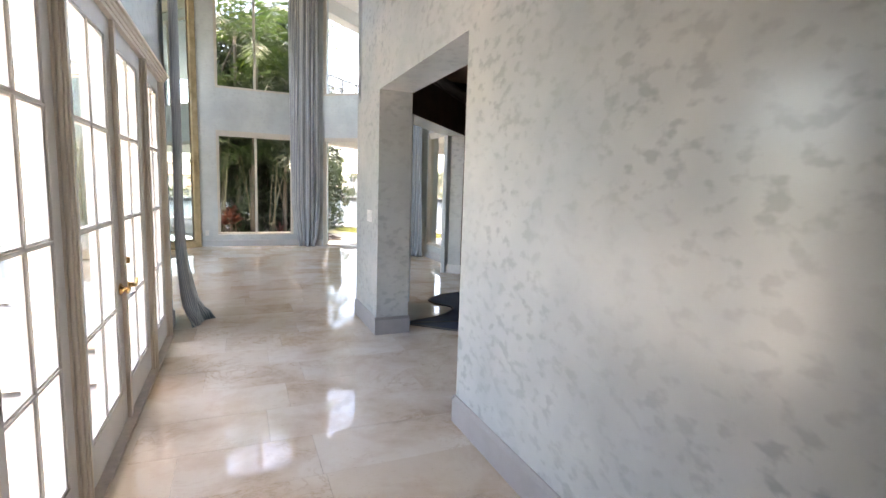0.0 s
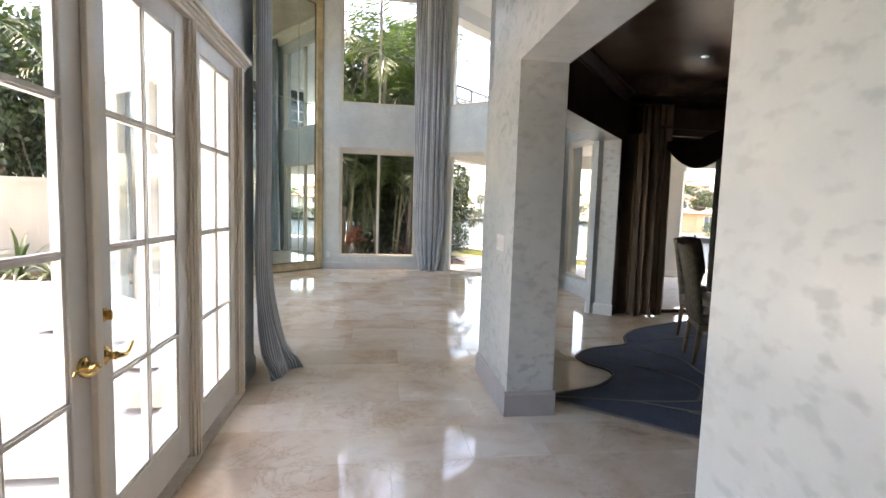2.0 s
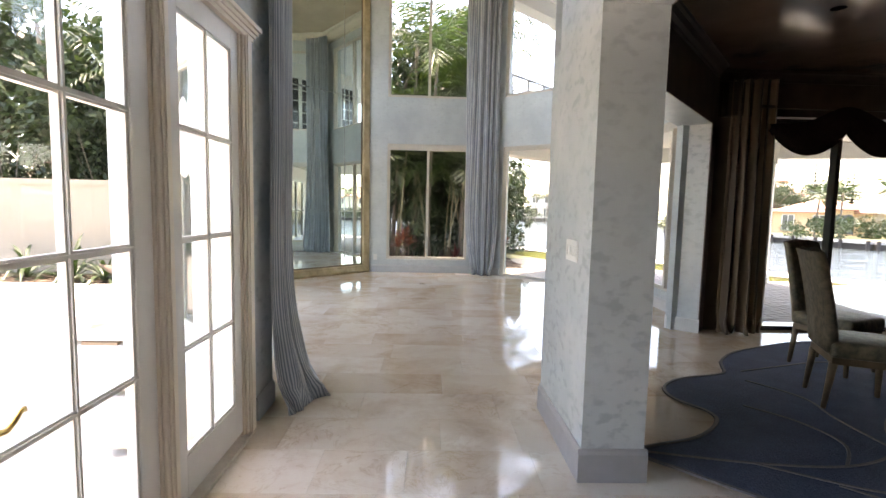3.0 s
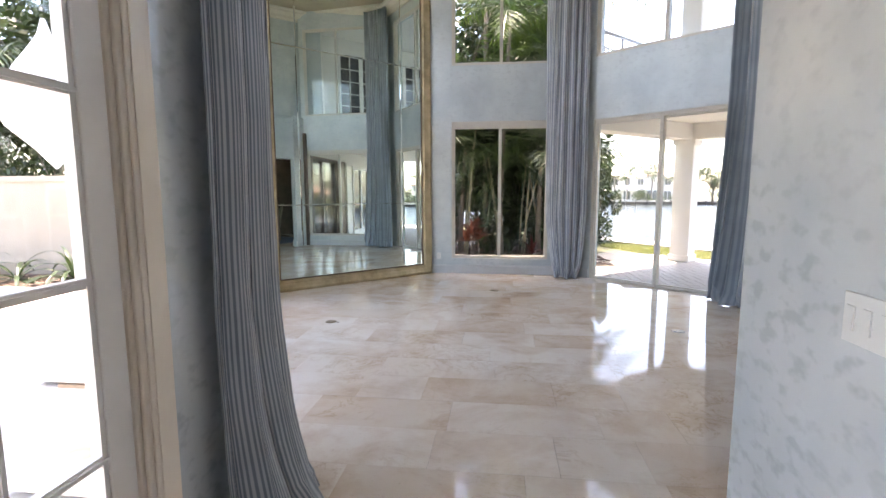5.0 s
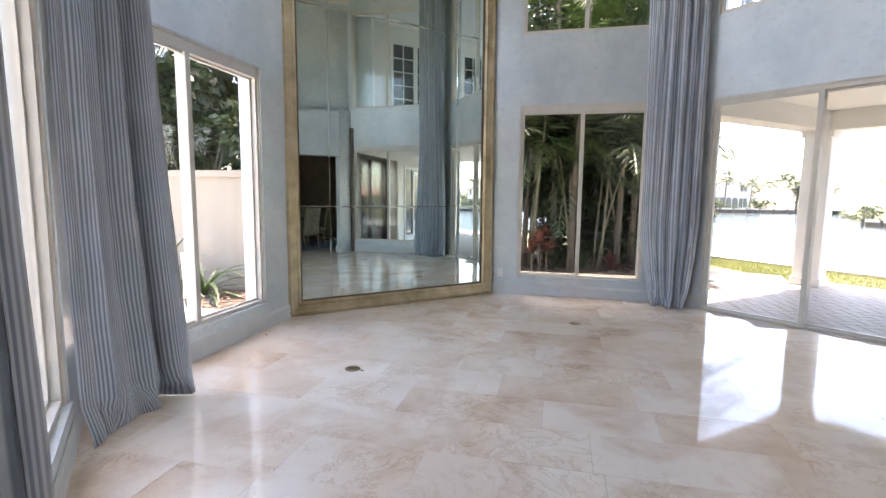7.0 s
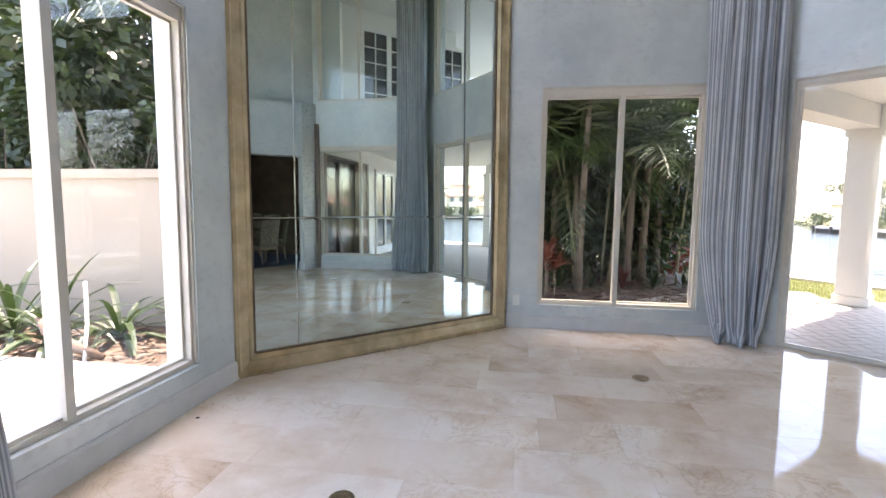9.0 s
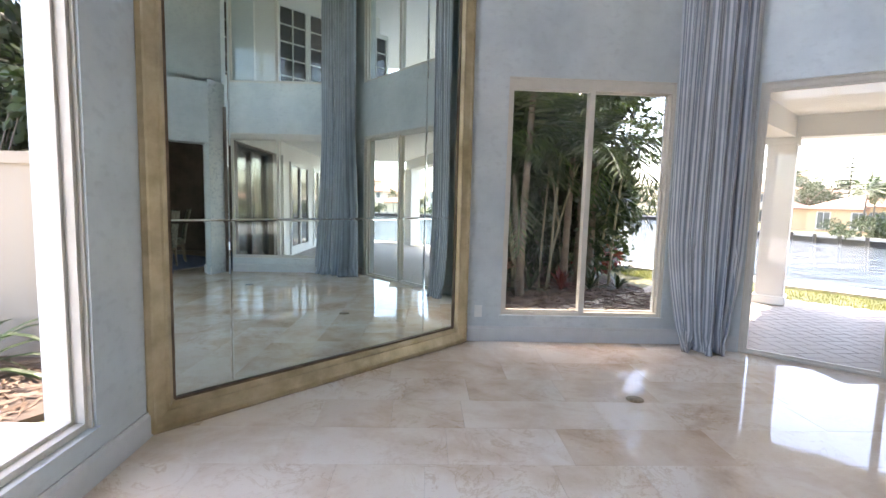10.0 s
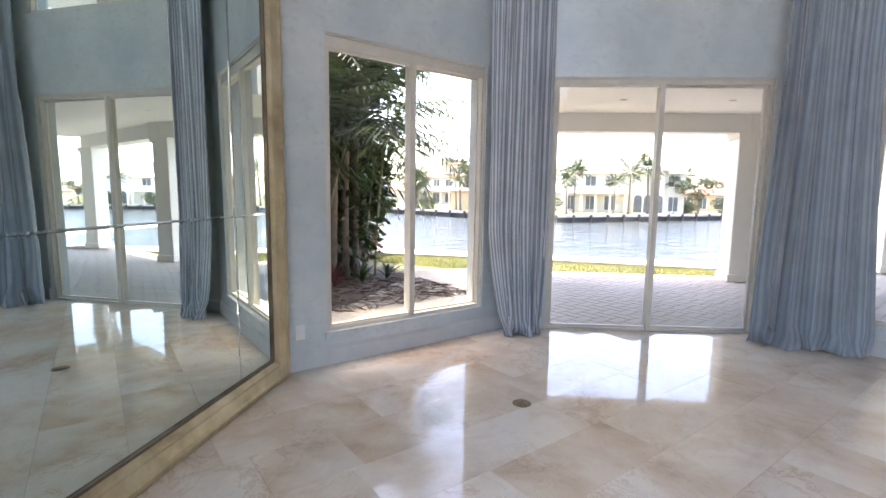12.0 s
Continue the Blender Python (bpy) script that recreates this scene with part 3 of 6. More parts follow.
crown("trim_crown_dining_north", (DX1, DY1 - .002), (3.99, DY1 - .002), DTOP, M["din_crown"], 0.11)
crown("trim_crown_dining_diagonal", (3.88, 7.13), (1.94, 4.90), DTOP, M["din_crown"], 0.11)
crown("trim_crown_dining_west", (1.94, 4.90), (1.94, DY0), DTOP, M["din_crown"], 0.11)
crown("trim_crown_dining_east", (DX1 - .002, DY0), (DX1 - .002, DY1), DTOP, M["din_crown"], 0.11)

# great room ceiling and its crown
ring = [(1.92, 4.92), (4.32, 7.62), P_NE, P_N1, P_N2, P_NW, P_W, P_SW]
bm = bmesh.new()
prism(bm, [(-0.6, -3.5), (2.2, -3.5), (2.2, 4.8), (4.7, 7.4), (4.5, 10.1), (2.2, 12.1), (-0.6, 12.1), (-2.8, 9.9), (-2.8, 7.0), (-0.6, 4.8)], TOP - 0.05, TOP + 0.15)
tagged(part("ceiling", bm, M["ceiling"]), kind="structure")
bm = bmesh.new()
prism(bm, [(-1.4, -4.2), (2.6, -4.2), (2.6, 4.6), (5.4, 7.2), (5.2, 10.5), (2.7, 12.75), (-0.9, 12.75), (-3.5, 10.2), (-3.5, 6.6), (-1.4, 4.5)], TOP + 0.151, TOP + 0.35)
tagged(part("roof_slab", bm, M["terr_ceil"]), kind="structure")
for a, b in zip(ring, ring[1:]):
    crown("trim_crown_room", a, b, TOP - 0.052, M["crown"], 0.24)

# baseboards
baseboard("baseboard_north", P_N1, P_N2, M["base_room"], 0.15)
baseboard("baseboard_northwest", P_N2, P_NW, M["base_room"], 0.15)
baseboard("baseboard_west", P_NW, P_W, M["base_room"], 0.15)
baseboard("baseboard_southwest", P_W, P_SW, M["base_room"], 0.15)
baseboard("baseboard_east", P_E, P_NE, M["base_room"], 0.15)
baseboard("baseboard_northeast", P_NE, P_N1, M["base_room"], 0.15, [(0.02, 0.25), (LS - 0.39, LS - 0.01)])
baseboard("baseboard_passage_east", (XR, -3.1), (XR, WEND), M["base_hall"], 0.17)
baseboard("baseboard_passage_return", (XR - 0.018, WEND), (XR + 0.33, WEND), M["base_hall"], 0.17)
baseboard("baseboard_pillar_side", (XR, 4.17), P_SE, M["base_hall"], 0.17)
baseboard("baseboard_pillar_front", (XR + 0.335, 4.17), (XR - 0.018, 4.17), M["base_hall"], 0.17)
baseboard("baseboard_pillar_room", P_SE, (2.10, 5.65), M["base_hall"], 0.17)
baseboard("baseboard_pillar_dining", (XR + 0.32, 4.915), (XR + 0.32, 4.17), M["base_hall"], 0.17)
baseboard("baseboard_jamb", (3.872, 7.13), (3.60, 7.37), M["base_white"], 0.15)
baseboard("baseboard_passage_west", P_SW, (XL, DOOR1 + 0.13), M["base_room"], 0.15)
baseboard("baseboard_passage_west_south", (XL, DOOR0 - 0.13), (XL, -3.1), M["base_room"], 0.15)

# windows and sliders
A = M["alu"]
un0, un1 = u_on(P_N1, P_N2, (1.58, 11.66)), u_on(P_N1, P_N2, (-0.045, 11.66))
window(P_N1, P_N2, un0, un1, SILL, HEAD, A, ft=0.10)
window(P_N1, P_N2, un0, un1, UP0, UP1, A, setback=0.03)
window(P_NE, P_N1, 0.26, LS - 0.40, 0, SLIDE, A, door=True, floor_track=True, ft=0.06, fw=0.045)
window(P_NE, P_N1, 0.26, LS - 0.40, UP0, UP1, A, setback=0.03)
window(P_E, P_NE, 0.06, 1.84, SILL, HEAD, A, ft=0.10)
window(P_E, P_NE, 0.06, 1.84, UP0, UP1, A, setback=0.03)
window(P_NW, P_W, 0.55, 2.40, SILL, HEAD, A, ft=0.10)
window(P_NW, P_W, 0.55, 2.40, UP0, UP1, A, setback=0.03)
window(P_W, P_SW, 0.55, LSW - 0.75, SILL, HEAD, A, ft=0.10)
window(P_W, P_SW, 0.55, LSW - 0.75, UP0, UP1, A, setback=0.03)
window((DX1, DY1), (3.99, DY1), DX1 - DW1, DX1 - DW0, 0, 2.42, M["black_metal"], cols=2, door=True, floor_track=True)


def sill_ledge(A_, B_, u0, u1, z):
    m, _ = local(A_, B_)
    bm = bmesh.new()
    box(bm, u0 - 0.02, u1 + 0.02, -0.05, 0.012, z - 0.05, z + 0.004)
    tagged(part("window_sill", bm, M["room"], at=m), kind="structure")


for a, b, p, q in ((P_N1, P_N2, un0, un1), (P_E, P_NE, 0.06, 1.84), (P_NW, P_W, 0.55, 2.40), (P_W, P_SW, 0.55, LSW - 0.75)):
    sill_ledge(a, b, p, q, SILL)


# ---- the french doors of the passage ----
def lite_leaf(parent, name, y0, y1, x, z0, z1, cols=2, rows=4, stile=0.105, lever=0, knob=0):
    """A glazed leaf in the plane x, from y0 to y1, with real glazing bars; lever: side of the handle (1 or -1)."""
    lf = new(name)
    lf.parent = parent
    bot, top, bar = 0.19, 0.11, 0.026
    t = 0.022
    bm = bmesh.new()
    box(bm, x - t, x + t, y0, y0 + stile, z0, z1)
    box(bm, x - t, x + t, y1 - stile, y1, z0, z1)
    bevel(bm, 0.003, 1)
    part("stile", bm, M["door"], lf)
    bm = bmesh.new()
    box(bm, x - t, x + t, y0 + stile, y1 - stile, z0, z0 + bot)
    box(bm, x - t, x + t, y0 + stile, y1 - stile, z1 - top, z1)
    part("rail", bm, M["door"], lf)
    a, b, c, d = y0 + stile, y1 - stile, z0 + bot, z1 - top
    # moulded edge round the glass
    for i in range(1, cols):
        yy = a + (b - a) * i / cols
        bm = bmesh.new()
        box(bm, x - 0.012, x + 0.012, yy - bar / 2, yy + bar / 2, c, d)
        box(bm, x - 0.020, x + 0.020, yy - bar / 5, yy + bar / 5, c, d)
        part("glazing_bar", bm, M["door"], lf)
    for j in range(1, rows):
        zz = c + (d - c) * j / rows
        bm = bmesh.new()
        box(bm, x - 0.0125, x + 0.0125, a, b, zz - bar / 2, zz + bar / 2)
        box(bm, x - 0.0205, x + 0.0205, a, b, zz - bar / 5, zz + bar / 5)
        part("glazing_bar", bm, M["door"], lf)
    bm = bmesh.new()
    e = 0.016
    for y_a, y_b, z_a, z_b in ((a, a + e, c, d), (b - e, b, c, d), (a + e, b - e, c, c + e), (a + e, b - e, d - e, d)):
        box(bm, x - 0.014, x + 0.014, y_a, y_b, z_a, z_b)
    part("glazing_bead", bm, M["door"], lf)
    for i in range(cols):
        for j in range(rows):
            bm = bmesh.new()
            p, q = a + (b - a) * i / cols, a + (b - a) * (i + 1) / cols
            r, s = c + (d - c) * j / rows, c + (d - c) * (j + 1) / rows
            box(bm, x - 0.003, x + 0.003, p + 0.004, q - 0.004, r + 0.004, s - 0.004)
            part("pane", bm, M["glass"], lf)
    return lf


def lever_handle(name, y, z, way, label):
    """A brass rose with a scrolled lever; way: +1 or -1 along y."""
    h = thing(name, Matrix.Translation((DX + 0.024, y, z)), label, "door handle")
    bm = bmesh.new()
    lathe(bm, [(0.002, 0.0), (0.033, 0.0), (0.034, 0.005), (0.028, 0.010), (0.018, 0.014), (0.013, 0.030), (0.016, 0.040), (0.010, 0.052), (0.002, 0.053)], 20)
    bmesh.ops.rotate(bm, verts=bm.verts, matrix=Matrix.Rotation(radians(90), 3, "Y"))
    part("rose", bm, M["brass"], h, smooth=True)
    pts = [(0.044, 0, 0), (0.048, way * 0.025, -0.006), (0.048, way * 0.055, -0.012), (0.046, way * 0.080, 0.0), (0.044, way * 0.100, 0.016), (0.042, way * 0.116, 0.019), (0.040, way * 0.122, 0.010)]
    bm = bmesh.new()
    tube(bm, pts, [0.010, 0.010, 0.008, 0.0075, 0.007, 0.006, 0.004], 10)
    part("lever", bm, M["brass"], h, smooth=True)
    return h


DX = XL - 0.012
unit = tagged(new("door_1_french"), kind="structure")
ZT = 2.262
LEAVES = ((1.27, 1.938), (2.06, 2.875), (2.89, 3.725), (3.855, 4.57))
for (a, b), n in zip(LEAVES, ("sidelight", "door_leaf", "door_leaf", "sidelight")):
    st = 0.115 if n == "door_leaf" else 0.088
    lite_leaf(unit, n, a, b, DX, 0.045, ZT, stile=st)
for a, b in ((DOOR0, 1.265), (1.943, 2.055), (3.73, 3.85), (4.575, DOOR1)):
    bm = bmesh.new()
    box(bm, XL - 0.12, XL + 0.016, a, b, 0.0, ZT + 0.012)
    bevel(bm, 0.004, 1)
    part("door_post", bm, M["casing"], unit)
for a, b in ((DOOR0 - 0.06, 1.255), (1.95, 2.05), (3.74, 3.84), (4.59, DOOR1 + 0.045)):
    for x0, x1, c, d in ((0.017, 0.032, 0, 0), (0.0321, 0.042, 0.02, 0.025), (0.0421, 0.048, 0.035, 0.05)):
        bm = bmesh.new()
        box(bm, XL + x0, XL + x1, a + c, b - d, 0.0, ZT + 0.012)
        bevel(bm, min(0.006, (x1 - x0) * 0.45), 3)
        part("casing", bm, M["casing"], unit)
bm = bmesh.new()
box(bm, XL - 0.12, XL + 0.016, DOOR0, DOOR1, ZT + 0.013, 2.299)
part("head", bm, M["casing"], unit)
for k, (p, z0, z1) in enumerate(((0.040, 2.262, 2.283), (0.050, 2.2831, 2.303), (0.062, 2.3031, 2.322), (0.078, 2.3221, 2.345))):
    bm = bmesh.new()
    box(bm, XL + 0.001, XL + p, DOOR0 - 0.055 - k * 0.012, DOOR1 + 0.05 + k * 0.012, z0, z1)
    part("head_moulding", bm, M["casing"], unit)
bm = bmesh.new()
box(bm, XL - 0.14, XL + 0.05, DOOR0, DOOR1, 0.0, 0.022)
box(bm, XL - 0.14, XL - 0.03, DOOR0, DOOR1, 0.022, 0.040)
part("threshold", bm, M["grout"], unit)
bm = bmesh.new()
box(bm, DX + 0.023, DX + 0.046, 2.86, 2.905, 0.05, ZT - 0.005)
bevel(bm, 0.005, 2)
part("astragal", bm, M["casing"], unit)
lever_handle("lever_handle", 2.82, 0.82, -1, "polished brass scrolled lever on the french door")
lever_handle("lever_handle", 2.945, 0.82, 1, "polished brass scrolled lever on the french door")
db = thing("thumb_turn", Matrix.Translation((DX + 0.024, 2.945, 0.965)), "small brass deadbolt turn above the door lever", "door lock")
bm = bmesh.new()
lathe(bm, [(0.002, 0.0), (0.024, 0.0), (0.025, 0.006), (0.014, 0.012), (0.002, 0.013)], 18)
bmesh.ops.rotate(bm, verts=bm.verts, matrix=Matrix.Rotation(radians(90), 3, "Y"))
part("plate", bm, M["brass"], db, smooth=True)
bm = bmesh.new()
box(bm, 0.010, 0.032, -0.005, 0.005, -0.018, 0.018)
bevel(bm, 0.003, 2)
part("turn", bm, M["brass"], db)


# ---- the great leaning mirror ----
MB, MR = Vector((-2.357, 9.621)), Vector((-0.362, 11.585))


def leaning_mirror():
    m, L = local(MR, MB)
    m = m @ Matrix.Rotation(radians(0.30), 4, "X")
    H, fw = 5.55, 0.175
    t = thing("wall_mirror", m, "huge gilt-framed standing mirror leaning against the blue-grey corner wall", "mirror")
    prof = [(0.0, 0.0), (0.0, 0.045), (0.02, 0.062), (0.045, 0.066), (0.06, 0.055), (0.072, 0.052), (0.118, 0.040), (0.130, 0.046), (0.140, 0.040), (fw - 0.02, 0.022), (fw, 0.010), (fw, 0.0)]
    def side(p0, p1, c0, c1):
        bm = bmesh.new()
        d = (Vector(p1) - Vector(p0)).normalized()
        n = Vector((-d.y, d.x))
        a = [bm.verts.new((p0[0] + n.x * w + d.x * w, h - 0.07, p0[1] + n.y * w + d.y * w)) for w, h in prof]
        b = [bm.verts.new((p1[0] + n.x * w - d.x * w, h - 0.07, p1[1] + n.y * w - d.y * w)) for w, h in prof]
        for k in range(len(prof) - 1):
            bm.faces.new((a[k], b[k], b[k + 1], a[k + 1]))
        bm.faces.new((a[-1], b[-1], b[0], a[0]))
        return bm
    for nm, p0, p1 in (("frame_bottom", (0, 0), (L, 0)), ("frame_side", (L, 0), (L, H)), ("frame_top", (L, H), (0, H)), ("frame_side", (0, H), (0, 0))):
        part(nm, side(p0, p1, 0, 0), M["gold"], t)
    # dark inner lip
    bm = bmesh.new()
    i0 = fw - 0.004
    for x0, x1, z0, z1 in ((i0, L - i0, i0 - 0.012, i0 + 0.006), (i0, L - i0, H - i0 - 0.006, H - i0 + 0.012), (i0 - 0.012, i0 + 0.006, i0, H - i0), (L - i0 - 0.006, L - i0 + 0.012, i0, H - i0)):
        box(bm, x0, x1, -0.07, -0.052, z0, z1)
    part("inner_lip", bm, M["gold_dark"], t)
    # dark strips paint the frame's shaded side and the shadow gap behind it
    bm = bmesh.new()
    for x0, x1, z0, z1 in ((-0.010, -0.0005, 0.003, H), (L + 0.0005, L + 0.010, 0.003, H), (0, L, 0.0005, 0.003)):
        box(bm, x0, x1, -0.0695, -0.035, z0, z1)
    part("outer_edge", bm, M["gold_dark"], t)
    cuts_u = [fw, MU1, MU2, L - fw]
    cuts_z = [fw, 1.22, 3.4, H - fw]
    for a, b in zip(cuts_u, cuts_u[1:]):
        for c, d in zip(cuts_z, cuts_z[1:]):
            bm = bmesh.new()
            g, w = 0.0012, 0.012
            v = [bm.verts.new(p) for p in ((a + g, -0.066, c + g), (b - g, -0.066, c + g), (b - g, -0.066, d - g), (a + g, -0.066, d - g))]
            q = [bm.verts.new(p) for p in ((a + w, -0.065, c + w), (b - w, -0.065, c + w), (b - w, -0.065, d - w), (a + w, -0.065, d - w))]
            bm.faces.new(q)
            for k in range(4):
                bm.faces.new((v[k], v[(k + 1) % 4], q[(k + 1) % 4], q[k]))
            ob = part("mirror_pane", bm, M["mirror"], t)
    # backing board, its dark rim widened to draw the same shadow gap
    bm = bmesh.new()
    box(bm, -0.012, L + 0.012, -0.085, -0.0705, 0.003, H + 0.005)
    part("backing", bm, M["gold_dark"], t)


MU1, MU2 = 0.57, 2.28
leaning_mirror()


# ---- curtains ----
def curtain(name, pts, z1, mat, label, amp=0.05, folds=9, spread=1.35, seed=1, flare=2.6, power=1.3, slide=None, kick=0.0):
    """A gathered curtain on the plan line pts, widening to the floor, with pleats that wander and a creased hem."""
    rnd = random.Random(seed)
    c = [Vector(p) for p in pts]
    seg = [(b - a).length for a, b in zip(c, c[1:])]
    tot = sum(seg)

    def on(s):
        s *= tot
        for a, b, l in zip(c, c[1:], seg):
            if s <= l or b is c[-1]:
                return a + (b - a) * (s / l), (b - a).normalized()
            s -= l

    mid = on(0.5)[0]
    nu, nz = folds * 10, 44
    ph = [rnd.uniform(0, 6.28) for _ in range(6)]
    bm = bmesh.new()
    uvl = bm.loops.layers.uv.new("UVMap")
    grid = []
    for j in range(nz + 1):
        f = (j / nz) ** 1.25
        z = z1 * f + 0.006
        low = max(0.0, 1 - z / flare)
        width = 1 / spread + (1 - 1 / spread) * low ** power
        ctr = 0.5
        if slide:
            ctr = slide[0] + (slide[1] - slide[0]) * low ** power
            width = slide[2] + (slide[3] - slide[2]) * low ** power
        puddle = max(0.0, 1 - z / 0.22)
        row = []
        for i in range(nu + 1):
            s = i / nu
            w = s + 0.022 * math.sin(2 * math.pi * s * 2 + ph[0] + 0.35 * z) + 0.006 * math.sin(9 * s + 0.8 * z + ph[1])
            p, d = on(min(1, max(0, ctr + (s - 0.5) * width)))
            n = Vector((-d.y, d.x))
            a = amp * (0.70 + 0.40 * math.sin(4 * s + ph[2] + 0.25 * z)) * (0.85 + 0.35 * low)
            fold = math.sin(2 * math.pi * folds * w)
            off = a * (1.25 * fold - 0.25 * fold ** 3) + 0.10 * a * math.sin(2 * math.pi * folds * 2.3 * w + ph[3] + z)
            off -= kick * low ** 3.5 * math.sin(math.pi * min(1, 0.15 + 0.75 * s))
            off += 0.05 * low * math.sin(3.1 * s + ph[5]) + 0.004 * math.sin(11 * z + 14 * s + ph[4]) * low
            off += puddle ** 1.5 * (0.045 * math.sin(13 * s + ph[4]) + 0.020 * math.sin(37 * s + 20 * z + ph[1]))
            q = p + n * off + d * (0.02 * math.sin(2 * math.pi * folds * 2 * w) + puddle * 0.035 * math.sin(17 * s + 9 * z))
            zz = z + (0.028 * puddle * (1 + math.sin(19 * s + ph[4])) * min(1, z / 0.05) if j else 0.004 * (1 + math.sin(29 * s + ph[2])))
            row.append(bm.verts.new((q.x - mid.x, q.y - mid.y, zz)))
        grid.append(row)
    cloth_w = tot * 1.9
    for j in range(nz):
        for i in range(nu):
            fc = bm.faces.new((grid[j][i], grid[j][i + 1], grid[j + 1][i + 1], grid[j + 1][i]))
            fc.smooth = True
            for lp, (a, b) in zip(fc.loops, ((i, j), (i + 1, j), (i + 1, j + 1), (i, j + 1))):
                lp[uvl].uv = (a / nu * cloth_w, b / nz * z1)
    t = thing(name, Matrix.Translation((mid.x, mid.y, 0)), label, "curtain")
    ob = part("drape", bm, mat, t)
    so = ob.modifiers.new("thickness", "SOLIDIFY")
    so.thickness = 0.004
    # rod end above
    return t


curtain("curtain", [(-0.175, 4.87), (-0.135, 5.04), (-0.13, 5.22), (-0.22, 5.46)], 5.98, M["c_stripe"], "full-length blue-grey striped curtain gathered at the passage corner", 0.024, 3, 1.12, 3, 1.7, 1.6, kick=0.25)
curtain("curtain", [(-2.00, 6.90), (-1.98, 7.15), (-2.03, 7.42), (-1.94, 7.72)], 5.98, M["c_stripe"], "full-length blue-grey striped curtain beside the garden window", 0.040, 3, 1.12, 5, 2.8, 1.2, (0.41, 0.50, 0.76, 0.98), kick=0.10)
curtain("curtain", [(1.50, 11.52), (1.70, 11.38), (1.90, 11.38), (2.10, 11.34), (2.16, 11.28)], 5.98, M["c_fine"], "pale blue finely striped curtain gathered between window and sliding door", 0.050, 6, 1.1, 7, 1.1, 1.4, (0.47, 0.53, 0.93, 0.55))
curtain("curtain", [(3.47, 9.98), (3.62, 9.90), (3.78, 9.62), (3.88, 9.36), (3.92, 9.12)], 5.98, M["c_plain"], "slate blue silk curtain pooling beside the sliding door", 0.065, 5, 1.4, 9, kick=0.08)


def rod(a, b, z):
    t = thing("curtain_rod", Matrix.Translation((a[0], a[1], z)), "slim dark curtain rod near the ceiling", "curtain rod", "curtain rods")
    bm = bmesh.new()
    d = Vector((b[0] - a[0], b[1] - a[1], 0))
    tube(bm, [(0, 0, 0), tuple(d * 0.5), tuple(d)], 0.016, 10)
    part("rod", bm, M["black_metal"], t, smooth=True)
    n = Vector((-d.y, d.x, 0)).normalized() * 0.14
    for f in (0.05, 0.95):
        bm = bmesh.new()
        p = d * f
        tube(bm, [tuple(p), tuple(p - n)], 0.008, 8)
        part("bracket", bm, M["black_metal"], t)


rod((-0.15, 4.88), (-0.15, 5.45), 6.0)
rod((-2.0, 6.9), (-1.98, 7.7), 6.0)


# ---- switch, outlets ----
def plate(name, m, w, h, label, rockers):
    t = thing(name, m, label, "wall switch" if rockers else "wall outlet")
    bm = bmesh.new()
    box(bm, -w / 2, w / 2, 0, 0.006, -h / 2, h / 2)
    bevel(bm, 0.002, 2)
    part("cover", bm, M["plate"], t)
    for k in range(rockers or 2):
        bm = bmesh.new()
        if rockers:
            x = (k - (rockers - 1) / 2) * w / rockers
            box(bm, x - 0.012, x + 0.012, 0.006, 0.010, -0.028, 0.028)
        else:
            box(bm, -0.016, 0.016, 0.006, 0.008, -0.030 + k * 0.034, -0.004 + k * 0.034)
        part("rocker" if rockers else "socket", bm, M["plate"], t)


plate("light_switch", Matrix.Translation((XR, 4.47, 1.14)) @ Matrix.Rotation(radians(90), 4, "Z"), 0.205, 0.115, "white four-gang light switch on the grey plaster pillar", 4)
plate("wall_outlet", Matrix.Translation((-0.27, 11.66, 0.30)) @ Matrix.Rotation(radians(180), 4, "Z"), 0.075, 0.115, "white wall outlet beside the gilt mirror", 0)


def floor_outlet(x, y, r, mat, label):
    t = thing("floor_outlet", Matrix.Translation((x, y, 0.0)), label, "floor outlet", "floor outlets")
    bm = bmesh.new()
    lathe(bm, [(0.002, 0.0), (r, 0.0), (r, 0.003), (r * 0.9, 0.006), (0.002, 0.006)], 28)
    part("cover", bm, mat, t)
    bm = bmesh.new()
    lathe(bm, [(r * 0.35, 0.006), (r * 0.62, 0.006), (r * 0.62, 0.008), (r * 0.35, 0.008)], 24)
    part("flap", bm, mat, t)


floor_outlet(-1.036, 8.365, 0.060, M["outlet_brass"], "round worn brass floor outlet set in the travertine")
floor_outlet(0.716, 10.251, 0.062, M["outlet_brass"], "round worn brass floor outlet set in the travertine")
floor_outlet(2.60, 8.41, 0.066, M["chrome"], "round bright floor outlet set in the travertine")


# ---- dining room ----
TC = Vector((4.66, 4.90))


def glass_table():
    t = thing("dining_table", Matrix.Translation((TC.x, TC.y, 0.012)), "round glass-topped dining table on a bright chrome pedestal", "dining table")
    bm = bmesh.new()
    lathe(bm, [(0.002, 0.735), (1.035, 0.735), (1.045, 0.741), (1.035, 0.748), (0.002, 0.748)], 72)
    part("glass_top", bm, M["glass"], t)
    bm = bmesh.new()
    prof = [(0.0, 0.0), (0.30, 0.0), (0.31, 0.02), (0.29, 0.04), (0.30, 0.05), (0.27, 0.075), (0.28, 0.085), (0.24, 0.12), (0.15, 0.17), (0.09, 0.24), (0.07, 0.40), (0.09, 0.55), (0.18, 0.70), (0.20, 0.733), (0.0, 0.733)]
    lathe(bm, [(max(r, 0.002), z) for r, z in prof], 40)
    part("pedestal", bm, M["chrome"], t, smooth=True)


